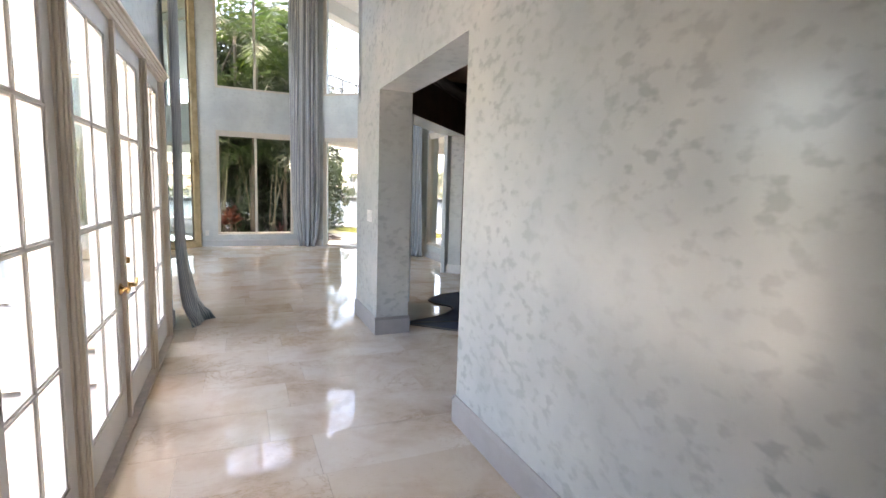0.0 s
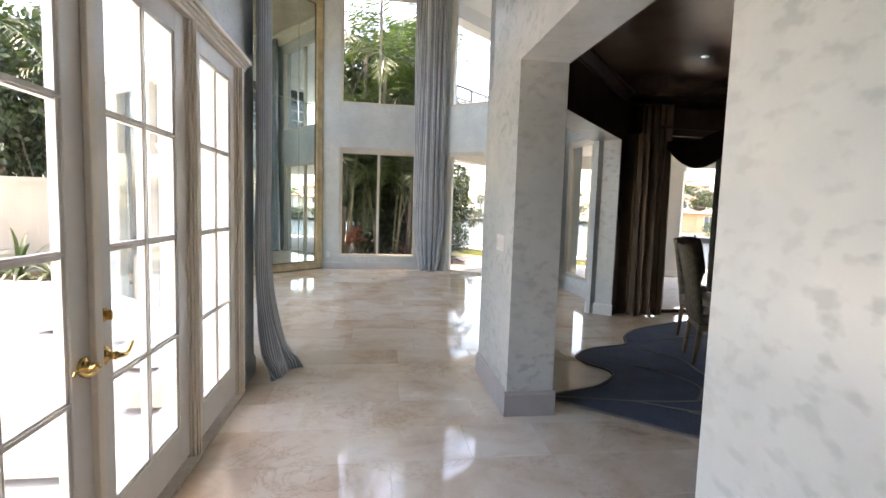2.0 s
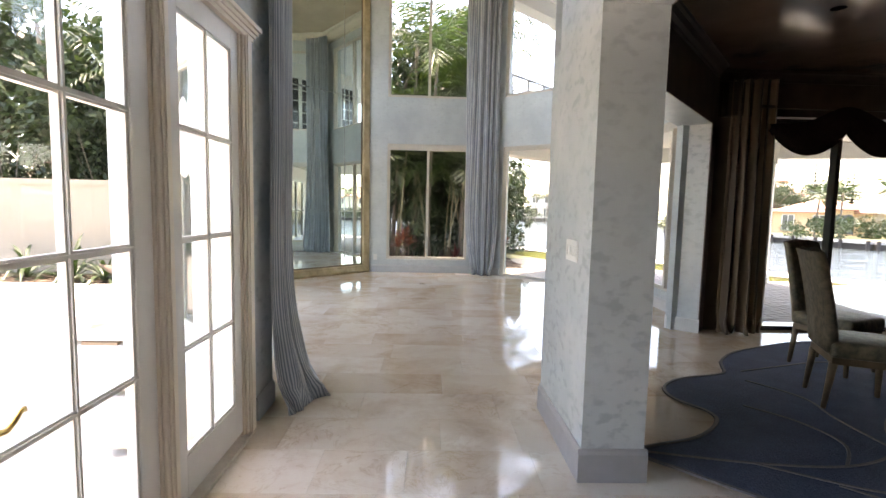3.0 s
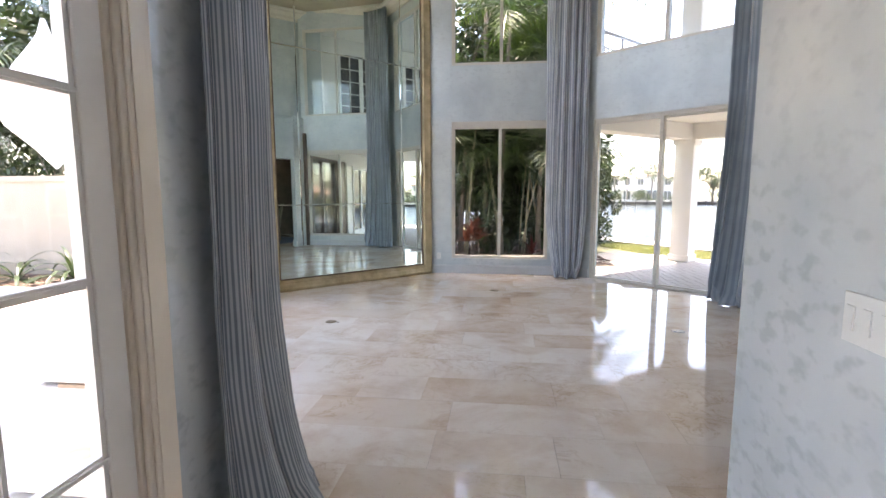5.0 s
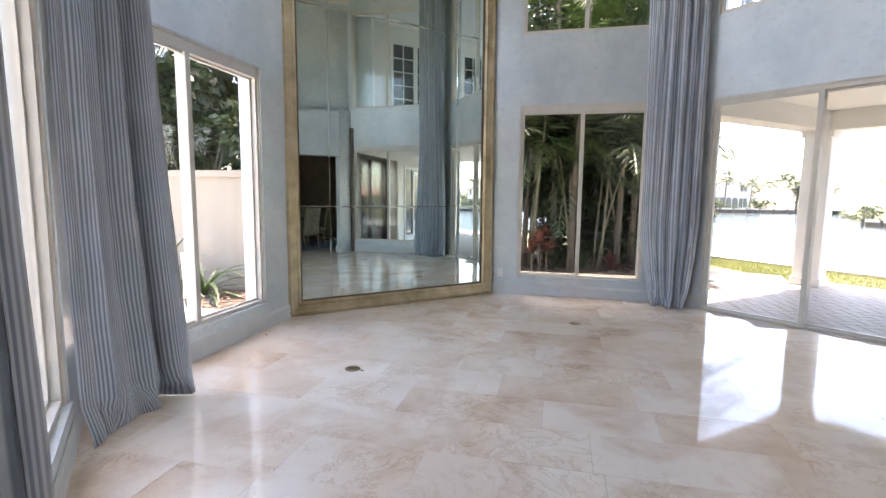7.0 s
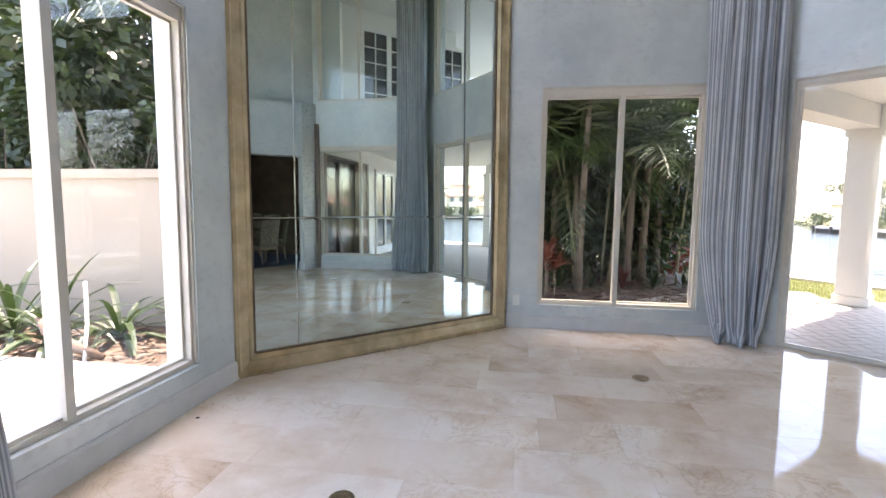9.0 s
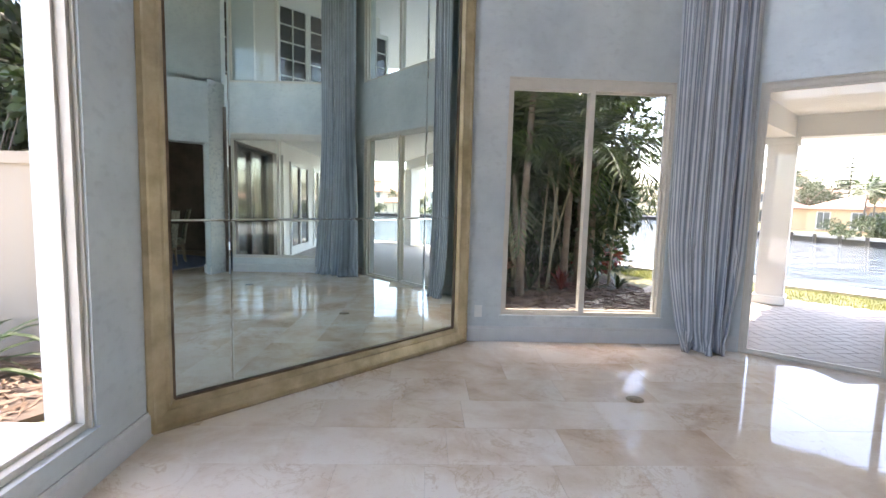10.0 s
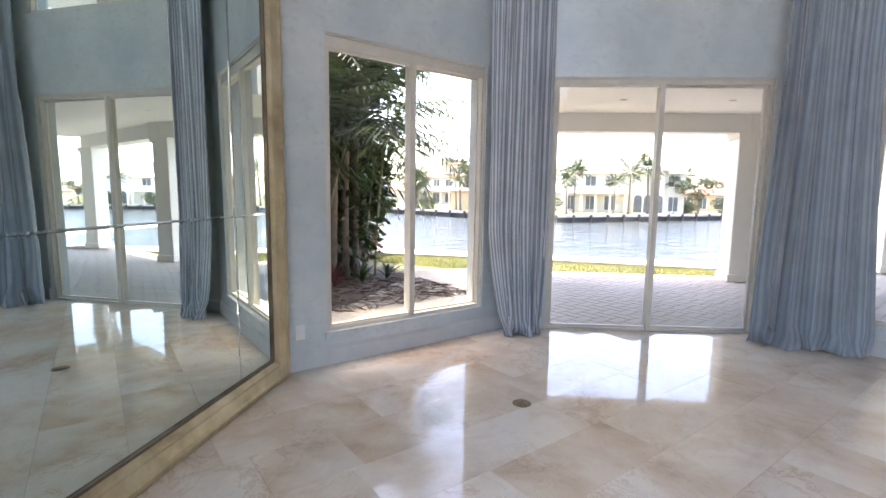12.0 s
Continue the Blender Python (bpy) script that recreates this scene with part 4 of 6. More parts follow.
def dining_chair():
    """Upholstered chair; the seat looks along +y from the back."""
    t = thing("dining_chair", Matrix(), "olive brocade dining chair with tall padded back at glass table", "dining chair", "chairs round the dining table")
    bm = bmesh.new()
    box(bm, -0.25, 0.25, -0.22, 0.26, 0.37, 0.48)
    bevel(bm, 0.035, 3)
    for v in bm.verts:
        if v.co.z > 0.44:
            v.co.z += 0.025 * (1 - (v.co.x / 0.25) ** 2) * (1 - (v.co.y / 0.27) ** 2)
    part("seat", bm, M["chair"], t, smooth=True)
    bm = bmesh.new()
    rows = 9
    for j in range(rows):
        z = 0.40 + 0.72 * j / (rows - 1)
        y = -0.20 - 0.13 * (j / (rows - 1)) ** 1.4
        w = 0.235 + 0.012 * math.sin(j / (rows - 1) * 3.1)
        top = 0.02 * (j == rows - 1)
        for k, (x, yy) in enumerate(((-w, 0.0), (-w * 0.9, 0.032), (0, 0.040), (w * 0.9, 0.032), (w, 0.0), (w * 0.9, -0.032), (0, -0.038), (-w * 0.9, -0.032))):
            bm.verts.new((x, y + yy, z - top * abs(x) / w * 1.5))
    bm.verts.ensure_lookup_table()
    for j in range(rows - 1):
        for k in range(8):
            bm.faces.new([bm.verts[j * 8 + k], bm.verts[j * 8 + (k + 1) % 8], bm.verts[(j + 1) * 8 + (k + 1) % 8], bm.verts[(j + 1) * 8 + k]])
    bm.faces.new([bm.verts[k] for k in range(8)][::-1])
    bm.faces.new([bm.verts[(rows - 1) * 8 + k] for k in range(8)])
    part("backrest", bm, M["chair"], t, smooth=True)
    bm = bmesh.new()
    box(bm, -0.235, 0.235, -0.205, 0.245, 0.325, 0.372)
    part("apron", bm, M["wood"], t)
    for sx, sy in ((-1, -1), (1, -1), (-1, 1), (1, 1)):
        bm = bmesh.new()
        pts = [(sx * 0.212, 0.222 if sy > 0 else -0.19, 0.33), (sx * 0.211, 0.223 if sy > 0 else -0.205, 0.18), (sx * 0.210, 0.225 if sy > 0 else -0.225, 0.0)]
        tube(bm, pts, [0.027, 0.022, 0.016], 8)
        part("leg", bm, M["wood"], t, smooth=True)
    return t


glass_table()
ch = dining_chair()


def place_chair(x, y, face, first=False):
    m = Matrix.Translation((x, y, 0.012)) @ Matrix.Rotation(radians(face), 4, "Z")
    if first:
        ch.matrix_basis = m
        return ch
    return copy_thing(ch, m)


place_chair(3.90, 5.18, -114, True)
place_chair(4.42, 5.98, -158)
place_chair(5.32, 5.78, 150)
place_chair(5.75, 4.75, 92)


# flower-shaped rug
def rug():
    t = thing("area_rug", Matrix.Translation((0, 0, 0)), "slate blue flower-shaped wool rug with taupe lines under dining table", "rug")
    key = [(2.02, 4.46), (2.45, 4.62), (2.70, 4.83), (2.74, 5.00), (2.62, 5.22), (2.66, 5.45), (2.90, 5.64), (3.30, 5.76), (3.42, 5.95), (3.52, 6.12), (3.80, 6.38), (4.25, 6.60), (4.75, 6.78), (5.3, 6.78), (5.9, 6.45), (6.3, 5.9), (6.6, 5.1), (6.5, 4.2), (6.1, 3.4), (5.3, 2.9), (4.5, 2.75), (3.9, 3.0), (3.45, 3.35), (3.08, 3.56), (2.69, 3.78), (2.42, 4.03), (2.18, 4.25)]
    pts = []
    n = len(key)
    for i in range(n):
        p0, p1, p2, p3 = (Vector(key[(i + k - 1) % n]) for k in range(4))
        for s in range(5):
            u = s / 5
            pts.append(tuple(0.5 * ((2 * p1) + (p2 - p0) * u + (2 * p0 - 5 * p1 + 4 * p2 - p3) * u * u + (3 * p1 - p0 - 3 * p2 + p3) * u ** 3)))
    bm = bmesh.new()
    prism(bm, pts, 0.001, 0.012)
    part("carpet", bm, M["rug"], t)

    def ribbon(name, line, w, z=0.0085):
        bm = bmesh.new()
        prev = None
        k = len(line)
        for i, p in enumerate(line):
            a, b = Vector(line[max(0, i - 1)]), Vector(line[min(k - 1, i + 1)])
            d = (b - a).normalized()
            nn = Vector((-d.y, d.x)) * w / 2
            q = Vector(p)
            row = [bm.verts.new((v.x, v.y, h)) for v, h in ((q + nn, z), (q + nn * 0.7, z + 0.008), (q - nn * 0.7, z + 0.008), (q - nn, z))]
            if prev:
                for e in range(4):
                    bm.faces.new((prev[e], prev[(e + 1) % 4], row[(e + 1) % 4], row[e]))
            prev = row
        part(name, bm, M["rug_line"], t)

    def smooth(key, n_=7):
        out = []
        for i in range(len(key) - 1):
            p0, p1, p2, p3 = Vector(key[max(0, i - 1)]), Vector(key[i]), Vector(key[i + 1]), Vector(key[min(len(key) - 1, i + 2)])
            for s in range(n_):
                u = s / n_
                out.append(tuple(0.5 * ((2 * p1) + (p2 - p0) * u + (2 * p0 - 5 * p1 + 4 * p2 - p3) * u * u + (3 * p1 - p0 - 3 * p2 + p3) * u ** 3)))
        out.append(tuple(key[-1]))
        return out

    for line in VEINS:
        ribbon("vein", smooth(line), 0.022)
    ribbon("border", pts + [pts[0]], 0.03)


VEINS = [
    [(2.05, 4.45), (2.6, 4.33), (3.1, 4.30), (3.5, 4.45), (3.75, 4.75), (3.9, 4.9)],
    [(3.1, 4.30), (3.30, 4.55), (3.25, 4.85), (3.05, 5.10)],
    [(3.55, 4.50), (3.55, 4.9), (3.60, 5.25), (3.4, 5.6)],
    [(2.6, 4.33), (3.1, 4.05), (3.7, 3.95), (4.3, 3.9)],
    [(2.9, 4.12), (3.2, 3.85), (3.5, 3.72)],
    [(3.50, 5.82), (3.9, 5.95), (4.4, 6.1), (4.9, 6.1)],
]
rug()

curtain("curtain", [(4.08, 7.20), (4.25, 7.17), (4.40, 7.15), (4.60, 7.13)], 2.80, M["c_brown"], "bronze-brown striped silk curtain with a dark hem in the dining room", 0.05, 5, 1.12, 11)
curtain("curtain", [(6.38, 7.13), (6.58, 7.15), (6.85, 7.16)], 2.80, M["c_brown"], "bronze-brown silk curtain gathered at the dining room slider", 0.05, 4, 1.12, 12)


def valance():
    """A swagged velvet pelmet in two scallops, with its board."""
    t = thing("valance", Matrix.Translation((0, 7.12, 0.0)), "black-brown velvet swagged valance over the dining room slider", "valance")
    bm = bmesh.new()
    x0, x1, n = 4.49, 6.20, 60
    front, back = [], []
    rows = 6
    for j in range(rows + 1):
        f = j / rows
        ra, rb = [], []
        for i in range(n + 1):
            u = i / n
            x = x0 + (x1 - x0) * u
            arch = 2.33 + 0.20 * math.exp(-((u - 0.5) / 0.20) ** 2)
            swag = abs(math.sin(math.pi * 2 * u)) ** 0.8
            lo = 2.24 - 0.24 * swag + 0.02 * (1 - swag)
            z = arch * f + lo * (1 - f)
            y = -0.02 - 0.03 * math.sin(math.pi * f) - 0.012 * math.sin(f * 18 + 2 * swag)
            ra.append(bm.verts.new((x, y, z)))
            rb.append(bm.verts.new((x, y + 0.03, z)))
        front.append(ra)
        back.append(rb)
    for j in range(rows):
        for i in range(n):
            bm.faces.new((front[j][i], front[j][i + 1], front[j + 1][i + 1], front[j + 1][i]))
            bm.faces.new((back[j][i], back[j + 1][i], back[j + 1][i + 1], back[j][i + 1]))
    part("swag", bm, M["c_black"], t, smooth=True)
    bm = bmesh.new()
    box(bm, x0 - 0.1, x1 + 0.1, 0.0, 0.10, 2.50, 2.53)
    part("board", bm, M["din_crown"], t)


valance()
bm = bmesh.new()
box(bm, 4.05, 7.1, 7.18, 7.294, 2.42, 2.78)
tagged(part("trim_pelmet_wall", bm, M["din_wall"]), kind="structure")


def downlight(x, y, z, label="small recessed downlight in the brown dining ceiling"):
    t = thing("recessed_downlight", Matrix.Translation((x, y, z)), label, "ceiling light", "recessed downlights")
    bm = bmesh.new()
    lathe(bm, [(0.035, -0.004), (0.052, -0.004), (0.052, 0.0), (0.035, 0.0)], 20)
    part("ring", bm, M["chrome"], t)
    bm = bmesh.new()
    lathe(bm, [(0.002, -0.001), (0.034, -0.001), (0.034, 0.0), (0.002, 0.0)], 16)
    part("lens", bm, M["crown"], t)


for p in ((3.87, 5.58), (5.2, 5.2), (4.22, 6.92), (5.6, 6.5), (4.4, 4.0)):
    downlight(p[0], p[1], DTOP)


# ---- outside: terrace ----
TZ = -0.10
C1, C2 = (4.72, 14.40), (7.76, 11.86)


def column(x, y, z0, z1, s=0.38, label="square white stucco column carrying the terrace beam"):
    t = thing("column", Matrix.Translation((x, y, z0)) @ Matrix.Rotation(radians(-40), 4, "Z"), label, "column", "terrace columns")
    bm = bmesh.new()
    box(bm, -s / 2, s / 2, -s / 2, s / 2, 0, z1 - z0)
    bevel(bm, 0.012, 1)
    part("shaft", bm, M["stucco"], t)
    bm = bmesh.new()
    box(bm, -s / 2 - 0.03, s / 2 + 0.03, -s / 2 - 0.03, s / 2 + 0.03, 0, 0.14)
    bevel(bm, 0.01, 1)
    part("base", bm, M["stucco"], t)
    bm = bmesh.new()
    box(bm, -s / 2 - 0.03, s / 2 + 0.03, -s / 2 - 0.03, s / 2 + 0.03, z1 - z0 - 0.10, z1 - z0 - 0.001)
    part("capital", bm, M["stucco"], t)


BZ = 2.47
for p in (C1, C2):
    column(p[0], p[1], TZ, BZ)
    column(p[0], p[1], 3.46, 5.62, 0.38, "square white column of the upper balcony")
column(11.6, 10.6, TZ, BZ)


def beam(A_, B_, z0, z1, w, mat):
    m, L = local(A_, B_)
    bm = bmesh.new()
    box(bm, 0, L, -w / 2, w / 2, z0, z1)
    tagged(part("trim_terrace_beam", bm, mat, at=m), kind="structure")


beam((1.95, 11.98), (C1[0] + .2, C1[1] + .18), BZ + 0.001, 3.0, 0.38, M["stucco"])
beam((C1[0] - .2, C1[1] + .16), (C2[0] + .2, C2[1] - .17), BZ, 3.001, 0.40, M["stucco"])
beam((C2[0] - .1, C2[1] + .03), (11.9, 10.55), BZ + 0.002, 2.999, 0.38, M["stucco"])
bm = bmesh.new()
prism(bm, [(2.0, 11.77), (4.12, 9.96), (4.18, 7.56), (12.2, 7.56), (12.2, 10.9), (C2[0] + .2, C2[1] + .22), (C1[0] + .1, C1[1] + .3), (C1[0] - .3, C1[1] + .15)], 2.78, 3.46)
tagged(part("ceiling_terrace", bm, M["terr_ceil"]), kind="structure")
bm = bmesh.new()
prism(bm, [(2.0, 11.77), (4.12, 9.96), (4.18, 7.56), (12.2, 7.56), (12.2, 11.2), (C2[0] + .5, C2[1] + .5), (C1[0] + .3, C1[1] + .8), (C1[0] - .8, C1[1] + .4)], 5.95, 6.3)
tagged(part("roof_upper_loggia", bm, M["terr_ceil"]), kind="structure")
beam((1.95, 11.98), (C1[0] + .2, C1[1] + .18), 5.62, 5.96, 0.34, M["stucco"])
beam((C1[0] - .2, C1[1] + .16), (C2[0] + .2, C2[1] - .17), 5.621, 5.961, 0.36, M["stucco"])
for p in ((4.9, 12.4), (6.1, 11.4), (5.6, 10.0), (7.4, 9.6)):
    downlight(p[0], p[1], 2.78, "small white recessed downlight in the terrace ceiling")


def railing(A_, B_, z, label):
    m, L = local(A_, B_)
    t = thing("balcony_railing", m @ Matrix.Translation((0, 0, z)), label, "railing")
    for h, r in ((1.05, 0.022), (0.78, 0.012), (0.10, 0.015)):
        bm = bmesh.new()
        box(bm, 0, L, -r, r, h - r, h + r)
        part("rail", bm, M["rail_metal"], t)
    n = int(L / 0.12)
    base = None
    for i in range(n + 1):
        x = 0.02 + i * (L - 0.04) / n
        if base is None:
            bm = bmesh.new()
            box(bm, -0.008, 0.008, -0.008, 0.008, 0.0, 0.78)
            base = part("baluster", bm, M["rail_metal"], t)
            base.location = (x, 0, 0)
        else:
            ob = new("baluster", base.data)
            ob.parent = t
            ob.location = (x, 0, 0)
    k = max(1, int(L / 0.55))
    for i in range(k):
        bm = bmesh.new()
        a, b = 0.02 + i * L / k, (i + 1) * L / k - 0.02
        tube(bm, [(a, 0, 0.79), (b, 0, 1.04)], 0.009, 5)
        tube(bm, [(a, 0.001, 1.04), (b, 0.001, 0.79)], 0.009, 5)
        box(bm, b, b + 0.04, -0.02, 0.02, 0.0, 1.06)
        part("cross_brace", bm, M["rail_metal"], t)


railing((2.10, 12.30), (C1[0] - .3, C1[1] + .22), 3.22, "metal balcony railing coloured backlit grey, with crossed top band above the terrace")
railing((C1[0] + .3, C1[1] + .22), (C2[0] + .2, C2[1] + .36), 3.22, "metal balcony railing coloured backlit grey, with crossed top band above the terrace")

# the dining wing's outer wall over the terrace, with the upper french doors
bm = bmesh.new()
box(bm, 4.32, 12.2, 7.545, 7.60, 2.45, 6.0)
box(bm, 7.1, 12.2, 7.545, 7.60, TZ, 2.45)
tagged(part("wall_wing_outside", bm, M["stucco"]), kind="structure")


def outer_door(x0, x1, z0, z1, y, cols, rows, n, turn=0.0):
    d = tagged(new("door_%d_outer" % n), kind="structure")
    d.matrix_world = Matrix.Translation((x0, y, z0)) @ Matrix.Rotation(radians(turn), 4, "Z")
    w, h = x1 - x0, z1 - z0
    bm = bmesh.new()
    for a, b, c, e in ((0, 0.07, 0, h), (w - 0.07, w, 0, h), (w / 2 - 0.06, w / 2 + 0.06, 0, h), (0.07, w / 2 - 0.06, h - 0.1, h), (w / 2 + 0.06, w - 0.07, h - 0.1, h), (0.07, w / 2 - 0.06, 0, 0.2), (w / 2 + 0.06, w - 0.07, 0, 0.2)):
        box(bm, a, b, 0, 0.05, c, e)
    part("door_frame", bm, M["white_metal"], d)
    bm = bmesh.new()
    box(bm, 0.05, w - 0.05, 0.005, 0.012, 0.1, h - 0.05)
    part("pane", bm, M["dark_glass"], d)
    for half in (0, 1):
        a, b = (0.07, w / 2 - 0.06) if half == 0 else (w / 2 + 0.06, w - 0.07)
        bm = bmesh.new()
        for i in range(1, cols):
            x = a + (b - a) * i / cols
            box(bm, x - 0.012, x + 0.012, 0.013, 0.04, 0.2, h - 0.1)
        for j in range(1, rows):
            z = 0.2 + (h - 0.3) * j / rows
            box(bm, a, b, 0.0131, 0.039, z - 0.012, z + 0.012)
        part("glazing_bar", bm, M["white_metal"], d)


wall("wall_wing_diagonal", (5.3, 7.6), (7.6, 9.9), 3.46, 5.95, 0.15, M["stucco"])
outer_door(5.62, 7.10, 3.47, 5.55, 7.924, 2, 5, 21, 45)
outer_door(6.72, 8.20, 3.47, 5.55, 9.024, 2, 5, 25, 45)
outer_door(7.3, 8.8, 3.2, 5.5, 7.601, 2, 5, 22)
outer_door(7.6, 9.4, -0.05, 2.35, 7.601, 1, 1, 23)
outer_door(10.0, 11.4, -0.05, 2.35, 7.601, 1, 1, 24)

def wall_lantern():
    """A white bowl lantern on a scrolled arm, on the bay's outside wall."""
    m = Matrix.Translation((-0.47, 4.998, 1.72)) @ Matrix.Rotation(radians(-135), 4, "Z")
    t = thing("wall_lantern", m, "white scrolled bowl lantern on the outside wall by the french doors", "outdoor light")
    bm = bmesh.new()
    lathe(bm, [(0.002, 0.0), (0.06, 0.0), (0.06, 0.012), (0.04, 0.022), (0.002, 0.024)], 18)
    bmesh.ops.rotate(bm, verts=bm.verts, matrix=Matrix.Rotation(radians(90), 3, "Y"))
    part("backplate", bm, M["white_metal"], t, smooth=True)
    bm = bmesh.new()
    tube(bm, [(0.02, 0, 0.0), (0.07, 0, -0.10), (0.15, 0, -0.17), (0.24, 0, -0.19), (0.27, 0, -0.155), (0.25, 0, -0.12)], [0.016, 0.015, 0.014, 0.013, 0.011, 0.008], 10)
    part("scroll_arm", bm, M["white_metal"], t, smooth=True)
    bm = bmesh.new()
    lathe(bm, [(0.004, -0.22), (0.02, -0.20), (0.05, -0.16), (0.12, -0.09), (0.155, 0.0), (0.165, 0.03), (0.150, 0.035), (0.002, 0.035)], 28, 0.25, 0)
    part("bowl", bm, M["white_metal"], t, smooth=True)
    bm = bmesh.new()
    lathe(bm, [(0.10, 0.036), (0.09, 0.09), (0.05, 0.15), (0.02, 0.20), (0.006, 0.25), (0.002, 0.251)], 24, 0.25, 0)
    part("cap", bm, M["white_metal"], t, smooth=True)


wall_lantern()

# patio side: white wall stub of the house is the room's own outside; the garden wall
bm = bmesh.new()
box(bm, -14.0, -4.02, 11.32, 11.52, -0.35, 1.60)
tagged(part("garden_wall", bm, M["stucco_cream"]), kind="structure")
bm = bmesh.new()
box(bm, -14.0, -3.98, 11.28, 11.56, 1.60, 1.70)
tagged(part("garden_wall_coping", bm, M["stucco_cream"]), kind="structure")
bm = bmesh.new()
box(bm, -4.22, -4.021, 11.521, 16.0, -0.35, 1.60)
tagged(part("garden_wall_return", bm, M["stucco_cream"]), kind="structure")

# ---- ground, water, far shore ----
GZ = -0.16
bm = bmesh.new()
prism(bm, [(-300, -200), (7.5, -200), (200, -160), (60, -40), (24, -2), (13.5, 9.0), (9.6, 13.3), (7.4, 16.2), (4.4, 19.5), (2.5, 22), (-4, 30), (-300, 60)], GZ - 2.6, GZ)
ob = tagged(part("ground", bm, M["grass"]), kind="structure")
bm = bmesh.new()
prism(bm, [(60.1, -39.9), (24.1, -1.9), (13.6, 9.05), (9.7, 13.35), (7.5, 16.25), (4.5, 19.55), (2.6, 22.05), (2.0, 21.6), (3.75, 18.9), (6.75, 15.6), (8.95, 12.7), (12.85, 8.35), (23.3, -2.6), (59.3, -40.6)], -2.7, GZ + 0.06)
tagged(part("ground_seawall_cap", bm, M["concrete"]), kind="structure")
bm = bmesh.new()
v = [bm.verts.new(p) for p in ((-2500, -2500, -1.9), (2500, -2500, -1.9), (2500, 2500, -1.9), (-2500, 2500, -1.9))]
bm.faces.new(v)
tagged(part("water", bm, M["water"]), kind="structure")
bm = bmesh.new()
prism(bm, [(-3.4, 12.0), (2.2, 12.0), (2.9, 13.6), (3.2, 15.6), (2.9, 18.9), (-5.5, 20.0), (-5.5, 16.1), (-4.0, 16.1), (-3.9, 11.9)], GZ - 0.1, GZ + 0.03)
tagged(part("ground_mulch_bed", bm, M["soil"]), kind="structure")
bm = bmesh.new()
prism(bm, [(-0.6, 12.02), (2.0, 12.02), (4.5, 14.5), (4.7, 15.4), (3.5, 15.9), (2.9, 15.2), (1.3, 13.95), (-0.7, 13.4)], GZ - 0.1, GZ + 0.045)
tagged(part("ground_sand", bm, M["sand"]), kind="structure")
bm = bmesh.new()
prism(bm, [(-14, 9.9), (-3.5, 9.9), (-3.1, 10.6), (-3.4, 11.31), (-14, 11.31)], GZ - 0.1, GZ + 0.05)
tagged(part("ground_mulch_strip", bm, M["soil"]), kind="structure")
bm = bmesh.new()
prism(bm, [(-14, -6), (-0.5, -6), (-0.5, 5.1), (-2.62, 7.2), (-2.62, 9.9), (-14, 9.9)], GZ - 0.1, -0.045)
tagged(part("pavement_patio", bm, M["patio"]), kind="structure")
bm = bmesh.new()
prism(bm, [(-2.86, 7.18), (-2.50, 6.50), (-2.16, 6.50), (-2.30, 7.0), (-2.62, 7.34)], -0.046, -0.02)
tagged(part("stone_step", bm, M["doormat"]), "tan rough stone slab on the pale patio", "paving slab")

# ---- the far shore ----
bm = bmesh.new()
prism(bm, [(36, 72), (42, 45.5), (72, 39), (97, 22), (125, -22), (300, -90), (300, 300), (60, 130)], -2.6, -1.25)
tagged(part("ground_far_shore", bm, M["grass"]), kind="structure")
bm = bmesh.new()
prism(bm, [(-300, 150), (-40, 122), (58, 118), (300, 260), (300, 500), (-300, 500)], -2.6, -1.2)
tagged(part("ground_far_shore_west", bm, M["grass"]), kind="structure")


def seawall(pts, z, cat="dock"):
    for a, b in zip(pts, pts[1:]):
        m, L = local(a, b)
        t = thing("dock", m, "dark tarred timber dock with pale cap along the far shore", "dock", "far docks")
        bm = bmesh.new()
        box(bm, 0, L, -0.6, 0.0, z - 0.28, z)
        part("deck", bm, M["concrete"], t)
        bm = bmesh.new()
        box(bm, 0, L, -0.35, -0.05, -1.95, z - 0.28)
        part("fascia", bm, M["pile"], t)
        n = max(2, int(L / 2.4))
        base = None
        for i in range(n + 1):
            if base is None:
                bm = bmesh.new()
                lathe(bm, [(0.16, -2.0), (0.16, z + 0.02), (0.13, z + 0.05)], 8)
                base = part("pile", bm, M["pile"], t)
                base.location = (0, -0.7, 0)
            else:
                ob = new("pile", base.data)
                ob.parent = t
                ob.location = (i * L / n, -0.7, 0)


seawall([(36, 72), (42, 45.5), (72, 39), (97, 22), (125, -22), (180, -50)], -1.05)
seawall([(-40, 121.5), (58, 117.5)], -0.9)


